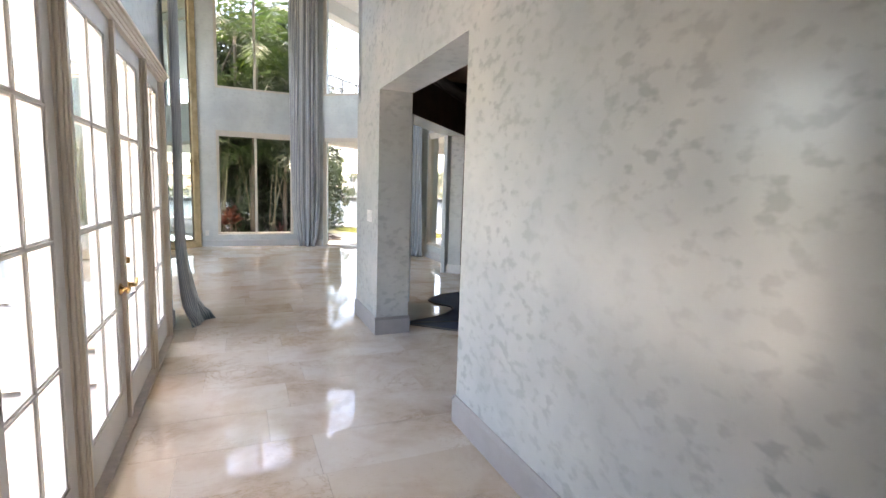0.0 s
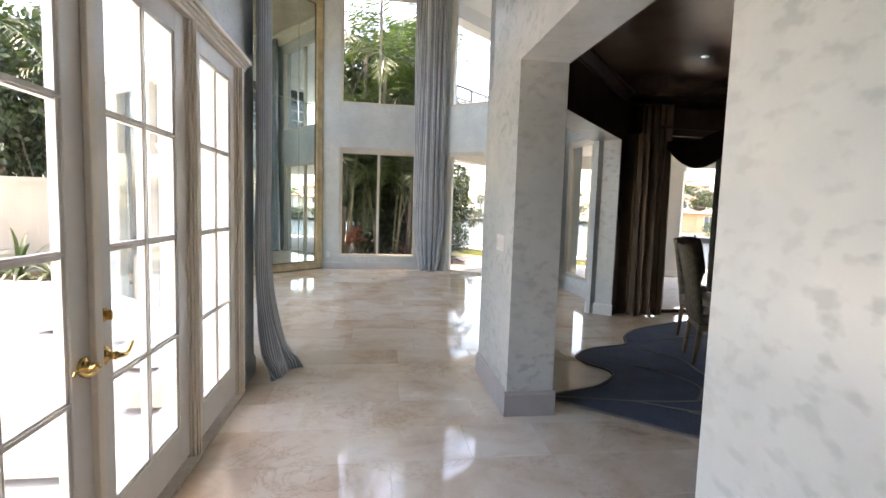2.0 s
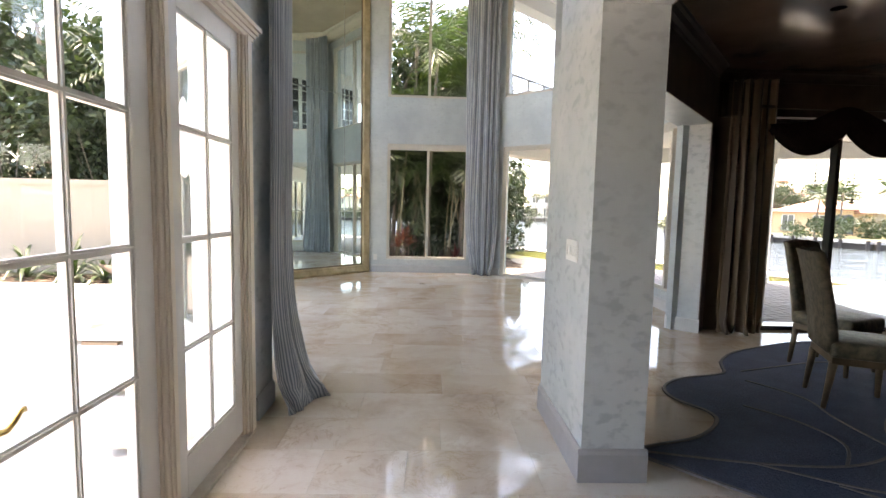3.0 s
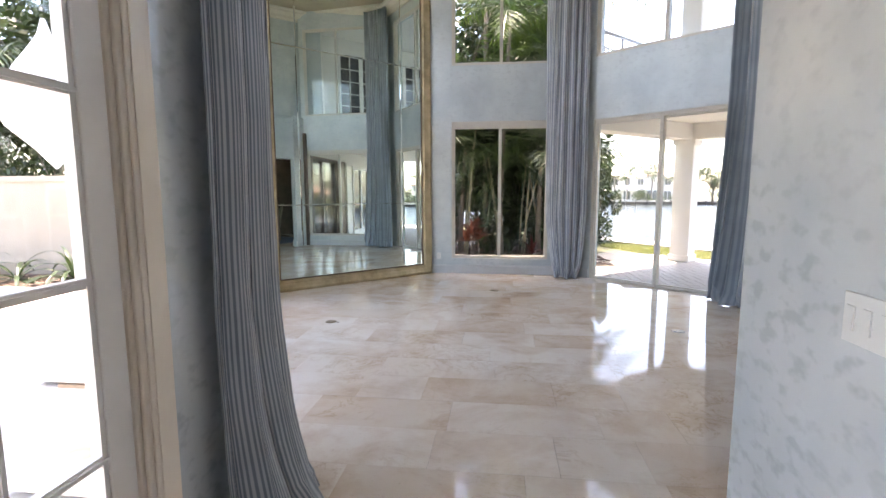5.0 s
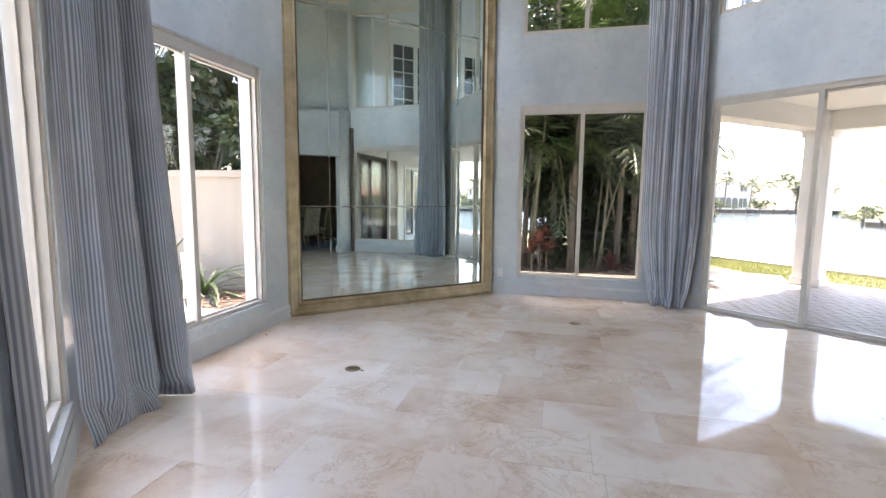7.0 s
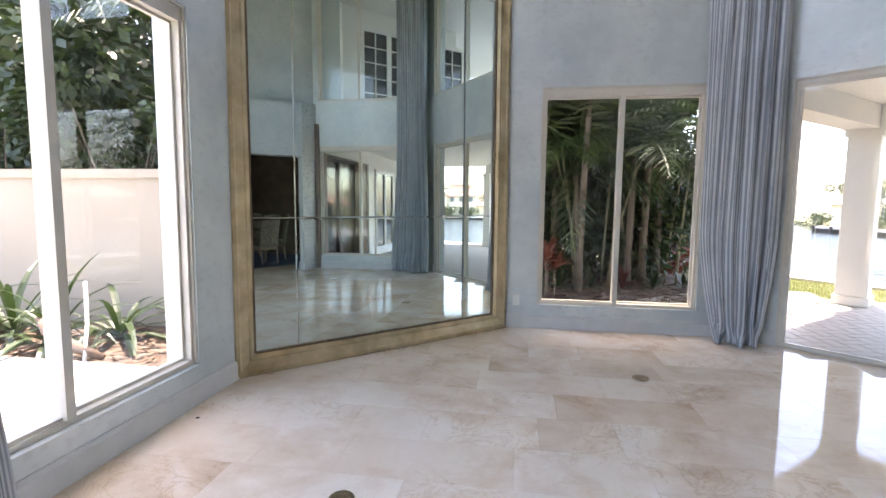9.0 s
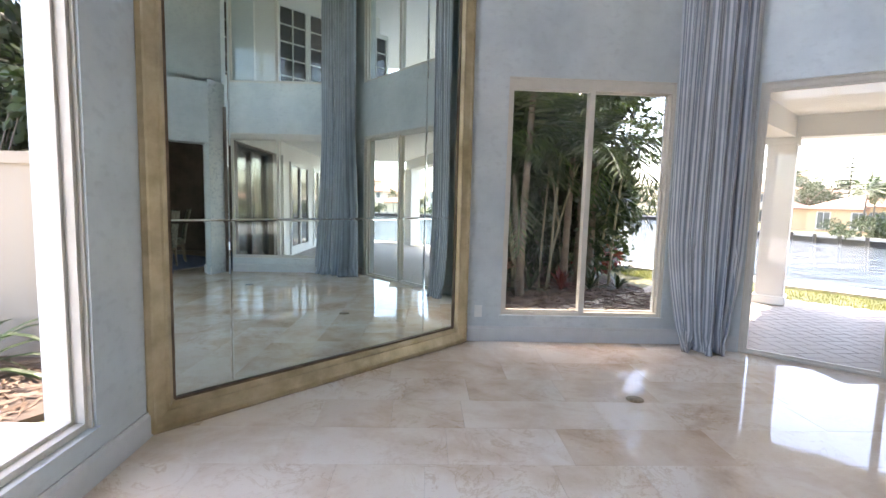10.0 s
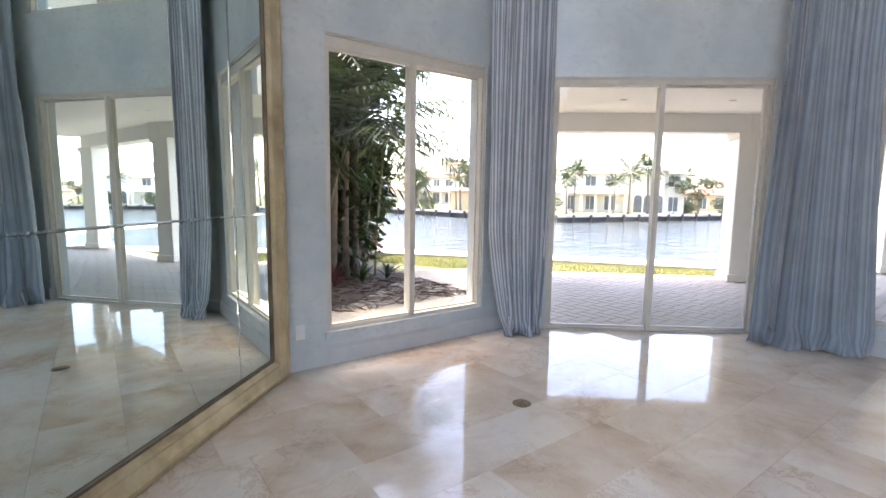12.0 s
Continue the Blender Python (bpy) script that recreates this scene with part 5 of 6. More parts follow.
def villa(x, y, rot, w, d, storeys, wallmat, roofmat, label, seed=0, fh=2.9):
    rnd = random.Random(seed)
    t = thing("villa", Matrix.Translation((x, y, -1.25)) @ Matrix.Rotation(radians(rot), 4, "Z"), label, "house")
    h = fh * storeys
    blocks = [(-w / 2, w / 2, 0, d, h)]
    blocks.append((-w / 2 - w * 0.35, -w / 2, 1.0, d - 1, fh))
    blocks.append((w * 0.10, w * 0.34, -1.2, 0.0, h + 0.4))
    if storeys > 1:
        blocks.append((-w * 0.16, w * 0.18, d * 0.25, d * 0.75, h + 2.9))
    for x0, x1, y0, y1, hh in blocks:
        bm = bmesh.new()
        box(bm, x0, x1, y0, y1, 0, hh)
        part("wall", bm, wallmat, t)
        bm = bmesh.new()
        o = 0.5
        r = min(x1 - x0, y1 - y0) * 0.5
        base = [bm.verts.new(p) for p in ((x0 - o, y0 - o, hh), (x1 + o, y0 - o, hh), (x1 + o, y1 + o, hh), (x0 - o, y1 + o, hh))]
        low = [bm.verts.new(p) for p in ((x0 - o, y0 - o, hh - 0.18), (x1 + o, y0 - o, hh - 0.18), (x1 + o, y1 + o, hh - 0.18), (x0 - o, y1 + o, hh - 0.18))]
        if x1 - x0 > y1 - y0:
            ridge = [bm.verts.new((x0 + r, (y0 + y1) / 2, hh + r * 0.42)), bm.verts.new((x1 - r, (y0 + y1) / 2, hh + r * 0.42))]
            fs = ((0, 1, 5, 4), (1, 2, 5), (2, 3, 4, 5), (3, 0, 4))
        else:
            ridge = [bm.verts.new(((x0 + x1) / 2, y0 + r, hh + r * 0.42)), bm.verts.new(((x0 + x1) / 2, y1 - r, hh + r * 0.42))]
            fs = ((0, 1, 4), (1, 2, 5, 4), (2, 3, 5), (3, 0, 4, 5))
        al = base + ridge
        for f in fs:
            bm.faces.new([al[k] for k in f])
        for k in range(4):
            bm.faces.new((low[k], low[(k + 1) % 4], base[(k + 1) % 4], base[k]))
        bm.faces.new(low[::-1])
        part("roof", bm, roofmat, t)
    n = int(w / 2.6)
    for s in range(storeys):
        for i in range(n):
            xx = -w / 2 + (i + 0.5) * w / n
            if w * 0.08 < xx < w * 0.36:
                continue
            tall_ = s == 0
            win = new("window")
            win.parent = t
            win.location = (xx, -0.02, s * fh)
            ww, z0, z1 = rnd.choice((0.7, 0.85)), (0.3 if tall_ else 0.9), 2.5
            bm = bmesh.new()
            box(bm, -ww, ww, -0.06, 0.04, z0, z1)
            part("window_frame", bm, M["white_metal"], win)
            bm = bmesh.new()
            for q in (-1, 1):
                box(bm, min(0.04 * q, (ww - 0.1) * q), max(0.04 * q, (ww - 0.1) * q), -0.09, -0.05, z0 + 0.1, z1 - 0.1)
            part("pane", bm, M["far_glass"], win)
    for k in (0.14, 0.22, 0.30):
        win = new("window")
        win.parent = t
        win.location = (w * k, -1.22, 0)
        bm = bmesh.new()
        pts = [(-0.55, 0.2)] + [(0.55 * math.cos(a), 2.1 + 0.55 * math.sin(a)) for a in (math.pi, math.pi * .75, math.pi * .5, math.pi * .25, 0)] + [(0.55, 0.2)]
        vs = [bm.verts.new((px, -0.03, pz)) for px, pz in pts]
        vb = [bm.verts.new((px, 0.03, pz)) for px, pz in pts]
        bm.faces.new(vs)
        for e in range(len(vs)):
            bm.faces.new((vs[e], vs[(e + 1) % len(vs)], vb[(e + 1) % len(vb)], vb[e]))
        part("pane", bm, M["far_glass"], win)
    # balcony along the upper floor
    if storeys > 1:
        bm = bmesh.new()
        box(bm, -w * 0.45, w * 0.05, -1.5, 0, fh - 0.2, fh)
        part("balcony", bm, wallmat, t)
        bm = bmesh.new()
        for i in range(5):
            xx = -w * 0.44 + i * w * 0.12
            box(bm, xx - 0.15, xx + 0.15, -1.45, -1.15, 0, fh - 0.2)
        part("column", bm, wallmat, t)
        bm = bmesh.new()
        box(bm, -w * 0.45, w * 0.05, -1.5, -1.44, fh + 0.85, fh + 0.92)
        for i in range(26):
            xx = -w * 0.45 + i * w * 0.02
            box(bm, xx - 0.02, xx + 0.02, -1.49, -1.45, fh, fh + 0.85)
        part("railing", bm, M["white_metal"], t)
    return t


villa(62, 50, -57, 17, 9, 2, M["ivory"], M["roof_tan"], "ivory two-storey waterfront villa with arches and a pale tile roof", 1, 2.9)
villa(51, 63, -46, 10, 8, 1, M["peach"], M["roof_red"], "peach single-storey waterfront house with a terracotta roof", 2)
villa(88, 46, -72, 16, 9, 1, M["peach"], M["roof_red"], "peach waterfront house with a terracotta roof behind palms", 3)
villa(34, 126, -18, 15, 9, 2, M["stucco"], M["roof_tan"], "white two-storey house far across the canal", 4)
villa(2, 130, -4, 18, 9, 2, M["ivory"], M["roof_red"], "ivory two-storey house far across the canal", 5)
villa(64, 92, -36, 16, 9, 2, M["ivory"], M["roof_red"], "ivory two-storey house among palms across the canal", 6)
villa(108, 18, -64, 17, 9, 2, M["stucco"], M["roof_tan"], "white two-storey waterfront house with long balconies", 7, 2.7)
villa(124, -8, -62, 15, 9, 2, M["ivory"], M["roof_red"], "ivory waterfront house with a terracotta roof", 8, 2.7)
villa(150, -42, -62, 18, 9, 2, M["stucco"], M["roof_tan"], "white two-storey waterfront house with long balconies", 9, 2.7)


# ---- plants ----
def frond(bm, base, az, elev, length, droop, leaf, width, rnd, pairs=18, vfold=0.6):
    d0 = Vector((math.cos(az) * math.cos(elev), math.sin(az) * math.cos(elev), math.sin(elev)))
    side = Vector((-math.sin(az), math.cos(az), 0))
    p = Vector(base)
    steps = 10
    d = d0.copy()
    line = [p.copy()]
    for i in range(steps):
        d = (d + Vector((0, 0, -droop * (0.3 + i / steps)))).normalized()
        p = p + d * (length / steps)
        line.append(p.copy())
    for a, b in zip(line, line[1:]):
        w = 0.012 * length * 0.5
        bm.faces.new([bm.verts.new(q) for q in (a - side * w, a + side * w, b + side * w * 0.7, b - side * w * 0.7)])
    for k in range(pairs):
        f = 0.16 + 0.84 * k / (pairs - 1)
        i = min(steps - 1, int(f * steps))
        t = f * steps - i
        q = line[i].lerp(line[i + 1], t)
        dd = (line[i + 1] - line[i]).normalized()
        up = side.cross(dd)
        ln = leaf * math.sin(math.pi * min(1, 0.18 + 0.78 * f)) * rnd.uniform(0.8, 1.1)
        for s in (-1, 1):
            out = (side * s * 0.95 + dd * 0.65 + up * -vfold * s * 0 + Vector((0, 0, -0.25 - vfold * 0.4 + rnd.uniform(-0.15, 0.15)))).normalized()
            tip = q + out * ln
            midp = q + out * ln * 0.45 + Vector((0, 0, 0.04 * ln))
            w = dd * width * rnd.uniform(0.7, 1.1)
            vs = [bm.verts.new(x) for x in (q, midp - w, tip, midp + w)]
            bm.faces.new(vs)


def palm(x, y, z, h, seed, fronds=16, flen=2.2, leaf=0.5, width=0.022, lean=0.06, mat="palm", trunk_r=0.13, pairs=18, label="", category="palm tree", trunk_mat="bark"):
    rnd = random.Random(seed)
    t = thing("palm_tree", Matrix.Translation((x, y, z)), label or "coconut palm with an arching green crown across the garden", category, "palms")
    az = rnd.uniform(0, 6.28)
    top = Vector((math.cos(az) * lean * h, math.sin(az) * lean * h, h))
    bm = bmesh.new()
    pts = [tuple(Vector((top.x * (s / 8) ** 1.6, top.y * (s / 8) ** 1.6, h * s / 8))) for s in range(9)]
    tube(bm, pts, [trunk_r * (1.25 if s == 0 else 1 - 0.35 * s / 8) for s in range(9)], 8)
    part("trunk", bm, M[trunk_mat], t, smooth=True)
    bm = bmesh.new()
    for i in range(fronds):
        a = i * 2.399 + rnd.uniform(-0.2, 0.2)
        e = radians(rnd.uniform(-15, 75))
        frond(bm, top, a, e, flen * rnd.uniform(0.8, 1.1), 0.16, leaf, width, rnd, pairs)
    part("crown", bm, M[mat], t)
    return t


def areca_clump(x, y, z, n, h, spread, seed, label):
    """A clump of slender ringed canes with feathery crowns."""
    rnd = random.Random(seed)
    t = thing("areca_palm", Matrix.Translation((x, y, z)), label, "palm", "areca palms")
    for i in range(n):
        a, r = rnd.uniform(0, 6.28), spread * math.sqrt(rnd.random())
        bx, by = r * math.cos(a), r * math.sin(a)
        hh = h * rnd.uniform(0.55, 1.0)
        lx, ly = math.cos(a) * rnd.uniform(0.05, 0.22) * hh, math.sin(a) * rnd.uniform(0.05, 0.22) * hh
        cane = [(bx + lx * (s / 6) ** 1.5, by + ly * (s / 6) ** 1.5, hh * s / 6) for s in range(7)]
        bm = bmesh.new()
        r0 = rnd.uniform(0.014, 0.026)
        tube(bm, cane, [r0 * (1.25 - 0.4 * s / 6) for s in range(7)], 7)
        part("cane", bm, M["cane"], t, smooth=True)
        bm = bmesh.new()
        for k in range(rnd.randint(8, 11)):
            frond(bm, cane[-1], rnd.uniform(0, 6.28), radians(rnd.uniform(0, 80)), rnd.uniform(1.3, 2.2), 0.2, 0.46, 0.024, rnd, 16)
        part("crown", bm, M["palm_yellow" if rnd.random() < 0.45 else "palm"], t)
    return t


def leaf_mass(bm, c, rad, n, size, rnd, squash=1.0):
    """Small pointed leaves filling the outer part of uneven clumps."""
    clumps = [(Vector((rnd.gauss(0, 0.5) * rad[0], rnd.gauss(0, 0.5) * rad[1], rnd.uniform(-0.9, 0.9) * rad[2])), rnd.uniform(0.25, 0.5)) for _ in range(14)]
    for i in range(n):
        cc, cr = clumps[i % len(clumps)]
        d = Vector((rnd.gauss(0, 1), rnd.gauss(0, 1), rnd.gauss(0, 1))).normalized()
        p = Vector(c) + cc + Vector((d.x * rad[0], d.y * rad[1], d.z * rad[2])) * cr * rnd.uniform(0.55, 1.1)
        a = (d + Vector((rnd.uniform(-.8, .8), rnd.uniform(-.8, .8), rnd.uniform(-.9, .5)))).normalized()
        b = a.cross(Vector((rnd.uniform(-1, 1), rnd.uniform(-1, 1), rnd.uniform(-1, 1)))).normalized()
        s = size * rnd.uniform(0.6, 1.3)
        bm.faces.new([bm.verts.new(q) for q in (p, p + a * s * 0.5 + b * s * 0.25, p + a * s, p + a * s * 0.5 - b * s * 0.25)])


def tree(x, y, z, h, crown_r, seed, n=2600, leaf=0.16, label="broad-leaved tree with a dense dark crown", mat="broad", trunk=0.16, limbs=6):
    rnd = random.Random(seed)
    t = thing("tree", Matrix.Translation((x, y, z)), label, "tree", "trees")
    bm = bmesh.new()
    th = h * 0.45
    tube(bm, [(0, 0, 0), (0.05, 0.02, th * 0.5), (0.0, 0.06, th), (0.1, 0, h * 0.7)], [trunk, trunk * .8, trunk * .65, trunk * .3], 8)
    for i in range(limbs):
        a = i * 2.4 + rnd.uniform(-.3, .3)
        e = (math.cos(a) * crown_r * 0.7, math.sin(a) * crown_r * 0.7, h * rnd.uniform(0.62, 0.9))
        tube(bm, [(0, 0.03, th * rnd.uniform(.7, 1)), (e[0] * .45, e[1] * .45, (th + e[2]) / 2 + .1), e], [trunk * .45, trunk * .3, trunk * .1], 6)
    part("trunk", bm, M["bark"], t, smooth=True)
    bm = bmesh.new()
    leaf_mass(bm, (0, 0, h * 0.68), (crown_r, crown_r, h * 0.34), n, leaf, rnd)
    part("crown", bm, M[mat], t)
    return t


def shrub(x, y, z, r, h, seed, n=900, leaf=0.11, mat="broad", label="dense dark green garden shrub", name="shrub"):
    rnd = random.Random(seed)
    t = thing(name, Matrix.Translation((x, y, z)), label, "shrub", "shrubs")
    bm = bmesh.new()
    for i in range(6):
        a = i * 1.05 + rnd.random()
        tube(bm, [(0, 0, 0), (math.cos(a) * r * .3, math.sin(a) * r * .3, h * .5), (math.cos(a) * r * .6, math.sin(a) * r * .6, h * .85)], [0.02, 0.014, 0.006], 5)
    part("stem", bm, M["bark"], t)
    bm = bmesh.new()
    leaf_mass(bm, (0, 0, h * 0.52), (r, r, h * 0.5), n, leaf, rnd)
    part("foliage", bm, M[mat], t)
    return t


def strap_plant(x, y, z, n, length, seed, mat, label, width=0.05, name="strap_leaf_plant", droop=0.17, lift=0.0):
    rnd = random.Random(seed)
    t = thing(name, Matrix.Translation((x, y, z)), label, "plant", "border plants")
    for i in range(n):
        bm = bmesh.new()
        a = i * 2.4 + rnd.uniform(-.3, .3)
        e = radians(rnd.uniform(25, 80))
        p, d = Vector((0, 0, lift + 0.02)), Vector((math.cos(a) * math.cos(e), math.sin(a) * math.cos(e), math.sin(e)))
        side = Vector((-math.sin(a), math.cos(a), 0))
        L_ = length * rnd.uniform(0.7, 1.1)
        prev = None
        for s in range(8):
            w = width * math.sin(math.pi * (0.12 + 0.86 * s / 7)) * rnd.uniform(.95, 1.05)
            row = [bm.verts.new(p - side * w), bm.verts.new(p + Vector((0, 0, -w * 0.3))), bm.verts.new(p + side * w)]
            if prev:
                bm.faces.new((prev[0], prev[1], row[1], row[0]))
                bm.faces.new((prev[1], prev[2], row[2], row[1]))
            prev = row
            d = (d + Vector((rnd.uniform(-.06, .06), rnd.uniform(-.06, .06), -droop))).normalized()
            p = p + d * L_ / 7
        part("leaf", bm, M[mat], t)
    return t


G0 = GZ + 0.03
areca_clump(-0.3, 14.9, G0, 4, 4.6, 0.5, 21, "tall areca palm clump with pale ringed canes outside the north window")
areca_clump(1.1, 15.2, G0, 5, 4.2, 0.55, 22, "tall areca palm clump with pale ringed canes outside the north window")
areca_clump(2.2, 16.0, G0, 4, 3.4, 0.5, 23, "areca palm clump at the water side of the garden bed")
areca_clump(-2.0, 15.6, G0, 6, 4.8, 0.7, 24, "tall areca palm clump in the side garden")
for i, (x, y, h, r) in enumerate(((-2.8, 17.2, 6.5, 1.9), (-0.6, 17.8, 7.6, 2.2), (1.2, 18.2, 6.8, 1.9), (0.3, 16.8, 4.6, 1.6), (-1.4, 16.6, 4.6, 1.6), (1.9, 17.2, 4.4, 1.3), (-2.6, 16.4, 4.4, 1.5), (-5.0, 15.6, 6.0, 1.9), (-7.5, 15.0, 6.2, 2.0), (-10.5, 15.0, 6.5, 2.2), (-6.2, 18.5, 8.0, 2.4), (-13.5, 14.0, 6.0, 2.0))):
    tree(x, y, G0, h, r, 40 + i, 9000, 0.24, "broad-leaved evergreen tree filling the garden edge")
for i, (x, y) in enumerate(((-3.2, 15.9), (-1.6, 16.4), (0.2, 16.2), (1.6, 16.6), (1.7, 17.3), (-4.6, 14.0), (-6.6, 13.4), (-8.8, 13.3), (-11.2, 13.2))):
    shrub(x, y, G0, 1.25, 3.4, 60 + i, 5000, 0.16)
shrub(2.9, 18.1, G0, 0.75, 2.9, 74, 5000, 0.13)
shrub(2.1, 17.2, G0, 0.8, 2.9, 78, 4500, 0.13)
shrub(3.72, 18.5, G0, 0.42, 2.5, 75, 4200, 0.11, label="dense dark evergreen column of leaves at the bed's end")
shrub(2.75, 17.0, G0, 0.42, 0.9, 76, 700, 0.13, "redleaf", "dark red-leaved shrub at the edge of the mulch bed", "red_shrub")
shrub(-0.9, 15.0, G0, 0.45, 0.8, 77, 420, 0.13, "redleaf", "dark red-leaved shrub under the palms", "red_shrub")
for i, (x, y, h) in enumerate(((0.4, 15.6, 6.0), (-3.4, 13.9, 5.2), (-5.6, 13.6, 4.6), (-7.9, 13.5, 5.4), (1.9, 16.9, 4.9), (-9.9, 13.9, 4.8), (1.7, 15.5, 2.3), (2.3, 15.9, 2.9), (0.8, 15.3, 2.0), (-0.2, 15.4, 2.6), (-1.2, 15.3, 2.2))):
    palm(x, y, G0, h, 80 + i, 16, 2.6, 0.62, 0.026, 0.05, label="garden palm with long arching fronds", trunk_r=0.07)
for i, (x, y, lift) in enumerate(((0.16, 13.85, 0.58), (0.30, 13.95, 0.46), (0.03, 13.95, 0.42), (0.20, 14.1, 0.66))):
    c = strap_plant(x, y, G0, 20, 0.34, 91 + i, "redbright", "coral-red cordyline rosette on a bare stem in the mulch bed", 0.042, "cordyline", 0.12, lift)
    bm = bmesh.new()
    tube(bm, [(0, 0, 0), (0.01, 0.01, lift * 0.5), (0, 0, lift + 0.03)], 0.012, 6)
    part("stem", bm, M["bark"], c)
palm(2.35, 16.0, G0, 4.3, 301, 15, 2.3, 0.55, 0.03, 0.03, label="garden palm with dark drooping fronds beside the water", trunk_r=0.06)
palm(2.0, 15.7, G0, 6.3, 302, 17, 2.5, 0.6, 0.03, 0.03, label="tall garden palm with fronds hanging past the balcony", trunk_r=0.07)
palm(0.75, 14.7, G0, 5.5, 303, 15, 2.2, 0.6, 0.03, 0.04, mat="palm_yellow", label="tall feathery palm with sunlit yellow-green fronds", trunk_r=0.06)
strap_plant(-0.25, 13.35, G0, 14, 0.22, 92, "limeleaf", "lime green foliage plant at the bed's edge", 0.04, "lime_plant")
for i in range(8):
    rr = random.Random(300 + i)
    strap_plant(-1.2 + i * 0.55, 15.2 + rr.uniform(-.2, .4), G0, 14, 0.5, 100 + i, "redleaf" if i % 3 == 2 else "broad", "dark strap-leaved border plant under the palms", 0.035)
for i, (x, y) in enumerate(((-4.35, 10.72), (-4.85, 10.45), (-5.5, 10.6), (-6.4, 10.7), (-7.4, 10.6), (-8.6, 10.8), (-9.8, 10.6), (-11, 10.8))):
    strap_plant(x, y, GZ + .05, 24, 1.1, 120 + i, "lily", "dark strap-leaved lily plant by the cream garden wall", 0.034, droop=0.27)


def fallen(name, pts, r, mat, label, cat):
    t = thing(name, Matrix.Translation(pts[0]), label, cat)
    bm = bmesh.new()
    tube(bm, [tuple(Vector(p) - Vector(pts[0])) for p in pts], r, 8)
    part("body", bm, M[mat], t, smooth=True)


fallen("plastic_pipe", [(-4.05, 10.0, -0.08), (-4.2, 10.2, 0.2), (-4.42, 10.42, 0.55)], 0.017, "white_pipe", "thin white plastic pipe leaning in the plant bed", "pipe")
fallen("dry_frond_sheath", [(-3.95, 10.1, -0.07), (-4.25, 10.05, 0.04), (-4.5, 10.1, 0.16), (-4.8, 10.25, 0.22)], [0.03, 0.06, 0.07, 0.02], "husk", "dry brown palm frond sheath lying on the mulch", "fallen palm frond")


def litter(name, x0, x1, y0, y1, z, n, seed, label):
    rnd = random.Random(seed)
    bm = bmesh.new()
    for _ in range(n):
        x, y, a = rnd.uniform(x0, x1), rnd.uniform(y0, y1), rnd.uniform(0, 3.14)
        l, w = rnd.uniform(0.05, 0.22), rnd.uniform(0.008, 0.02)
        c, s = math.cos(a), math.sin(a)
        h = rnd.uniform(0.0, 0.04)
        bm.faces.new([bm.verts.new(q) for q in ((x - c * l, y - s * l, z), (x - s * w, y + c * w, z + h), (x + c * l, y + s * l, z + 0.01), (x + s * w, y - c * w, z + h * .6))])
    tagged(part(name, bm, M["husk"]), label, "leaf litter", kind="stuff")


litter("leaf_litter", -1.0, 3.1, 13.55, 15.8, G0 + .018, 1700, 7, "dry twigs and leaves scattered on mulch and sand")
litter("leaf_litter", -8.0, -3.5, 9.95, 11.2, GZ + .055, 900, 8, "dry twigs scattered along the garden wall bed")


def lawn(name, poly, z, n, seed):
    rnd = random.Random(seed)
    bm = bmesh.new()
    k = 0
    quads = poly
    while k < n:
        a, b, c, d = rnd.choice(quads)
        u, v = rnd.random(), rnd.random()
        p = Vector(a).lerp(Vector(b), u).lerp(Vector(d).lerp(Vector(c), u), v)
        h, w, t = rnd.uniform(0.03, 0.08), 0.006, rnd.uniform(0, 6.28)
        dx, dy = math.cos(t), math.sin(t)
        bm.faces.new([bm.verts.new(q) for q in ((p.x - dy * w, p.y + dx * w, z), (p.x + dy * w, p.y - dx * w, z), (p.x + dx * h * .5, p.y + dy * h * .5, z + h))])
        k += 1
    tagged(part(name, bm, M["blade"]), "patchy green lawn between terrace and seawall", "grass", kind="stuff")


lawn("grass", [((4.6, 15.2), (8.0, 12.2), (9.2, 13.1), (7.0, 16.0)), ((4.6, 15.2), (7.0, 16.0), (4.3, 19.3), (3.6, 17.5)), ((8.0, 12.2), (12.4, 9.2), (13.2, 8.9), (9.2, 13.1))], GZ, 26000, 5)


def far_palm_proto(seed):
    return palm(0, 0, 0, 5.6, seed, 20, 2.6, 0.8, 0.085, 0.05, trunk_r=0.13, pairs=14, label="coconut palm on the far shore of the canal")


rr = random.Random(77)
protos = [far_palm_proto(200), far_palm_proto(201), far_palm_proto(202)]
bush = shrub(0, 0, 0, 1.7, 1.9, 210, 2600, 0.22, label="round green shrub mass on the far shore")
bigt = tree(0, 0, 0, 8.0, 3.2, 211, 5000, 0.3, "spreading green tree on the far shore", limbs=5, trunk=0.3)
spots_p = [(40, 60), (44, 55), (50, 50), (54, 52), (47, 57), (58, 46), (53, 45), (66, 44), (72, 46), (44, 66), (41, 72), (57, 60), (76, 50), (82, 44), (60, 70), (70, 60), (36, 124), (30, 122), (24, 121), (18, 124), (12, 122), (44, 123), (50, 121), (5, 123), (-4, 124), (-14, 125), (40, 121), (28, 126), (61, 45), (90, 36), (98, 30), (104, 14), (112, 2), (118, -10), (132, -22), (100, 26), (46, 54), (59, 56)]
for i, (x, y) in enumerate(spots_p):
    s = rr.uniform(0.75, 1.25)
    m = Matrix.Translation((x, y, -1.3)) @ Matrix.Rotation(rr.uniform(0, 6.28), 4, "Z")
    if i < 3:
        ob = protos[i]
        ob.matrix_basis = m
    else:
        ob = copy_thing(protos[i % 3], m)
    ob.scale = (s, s, s)
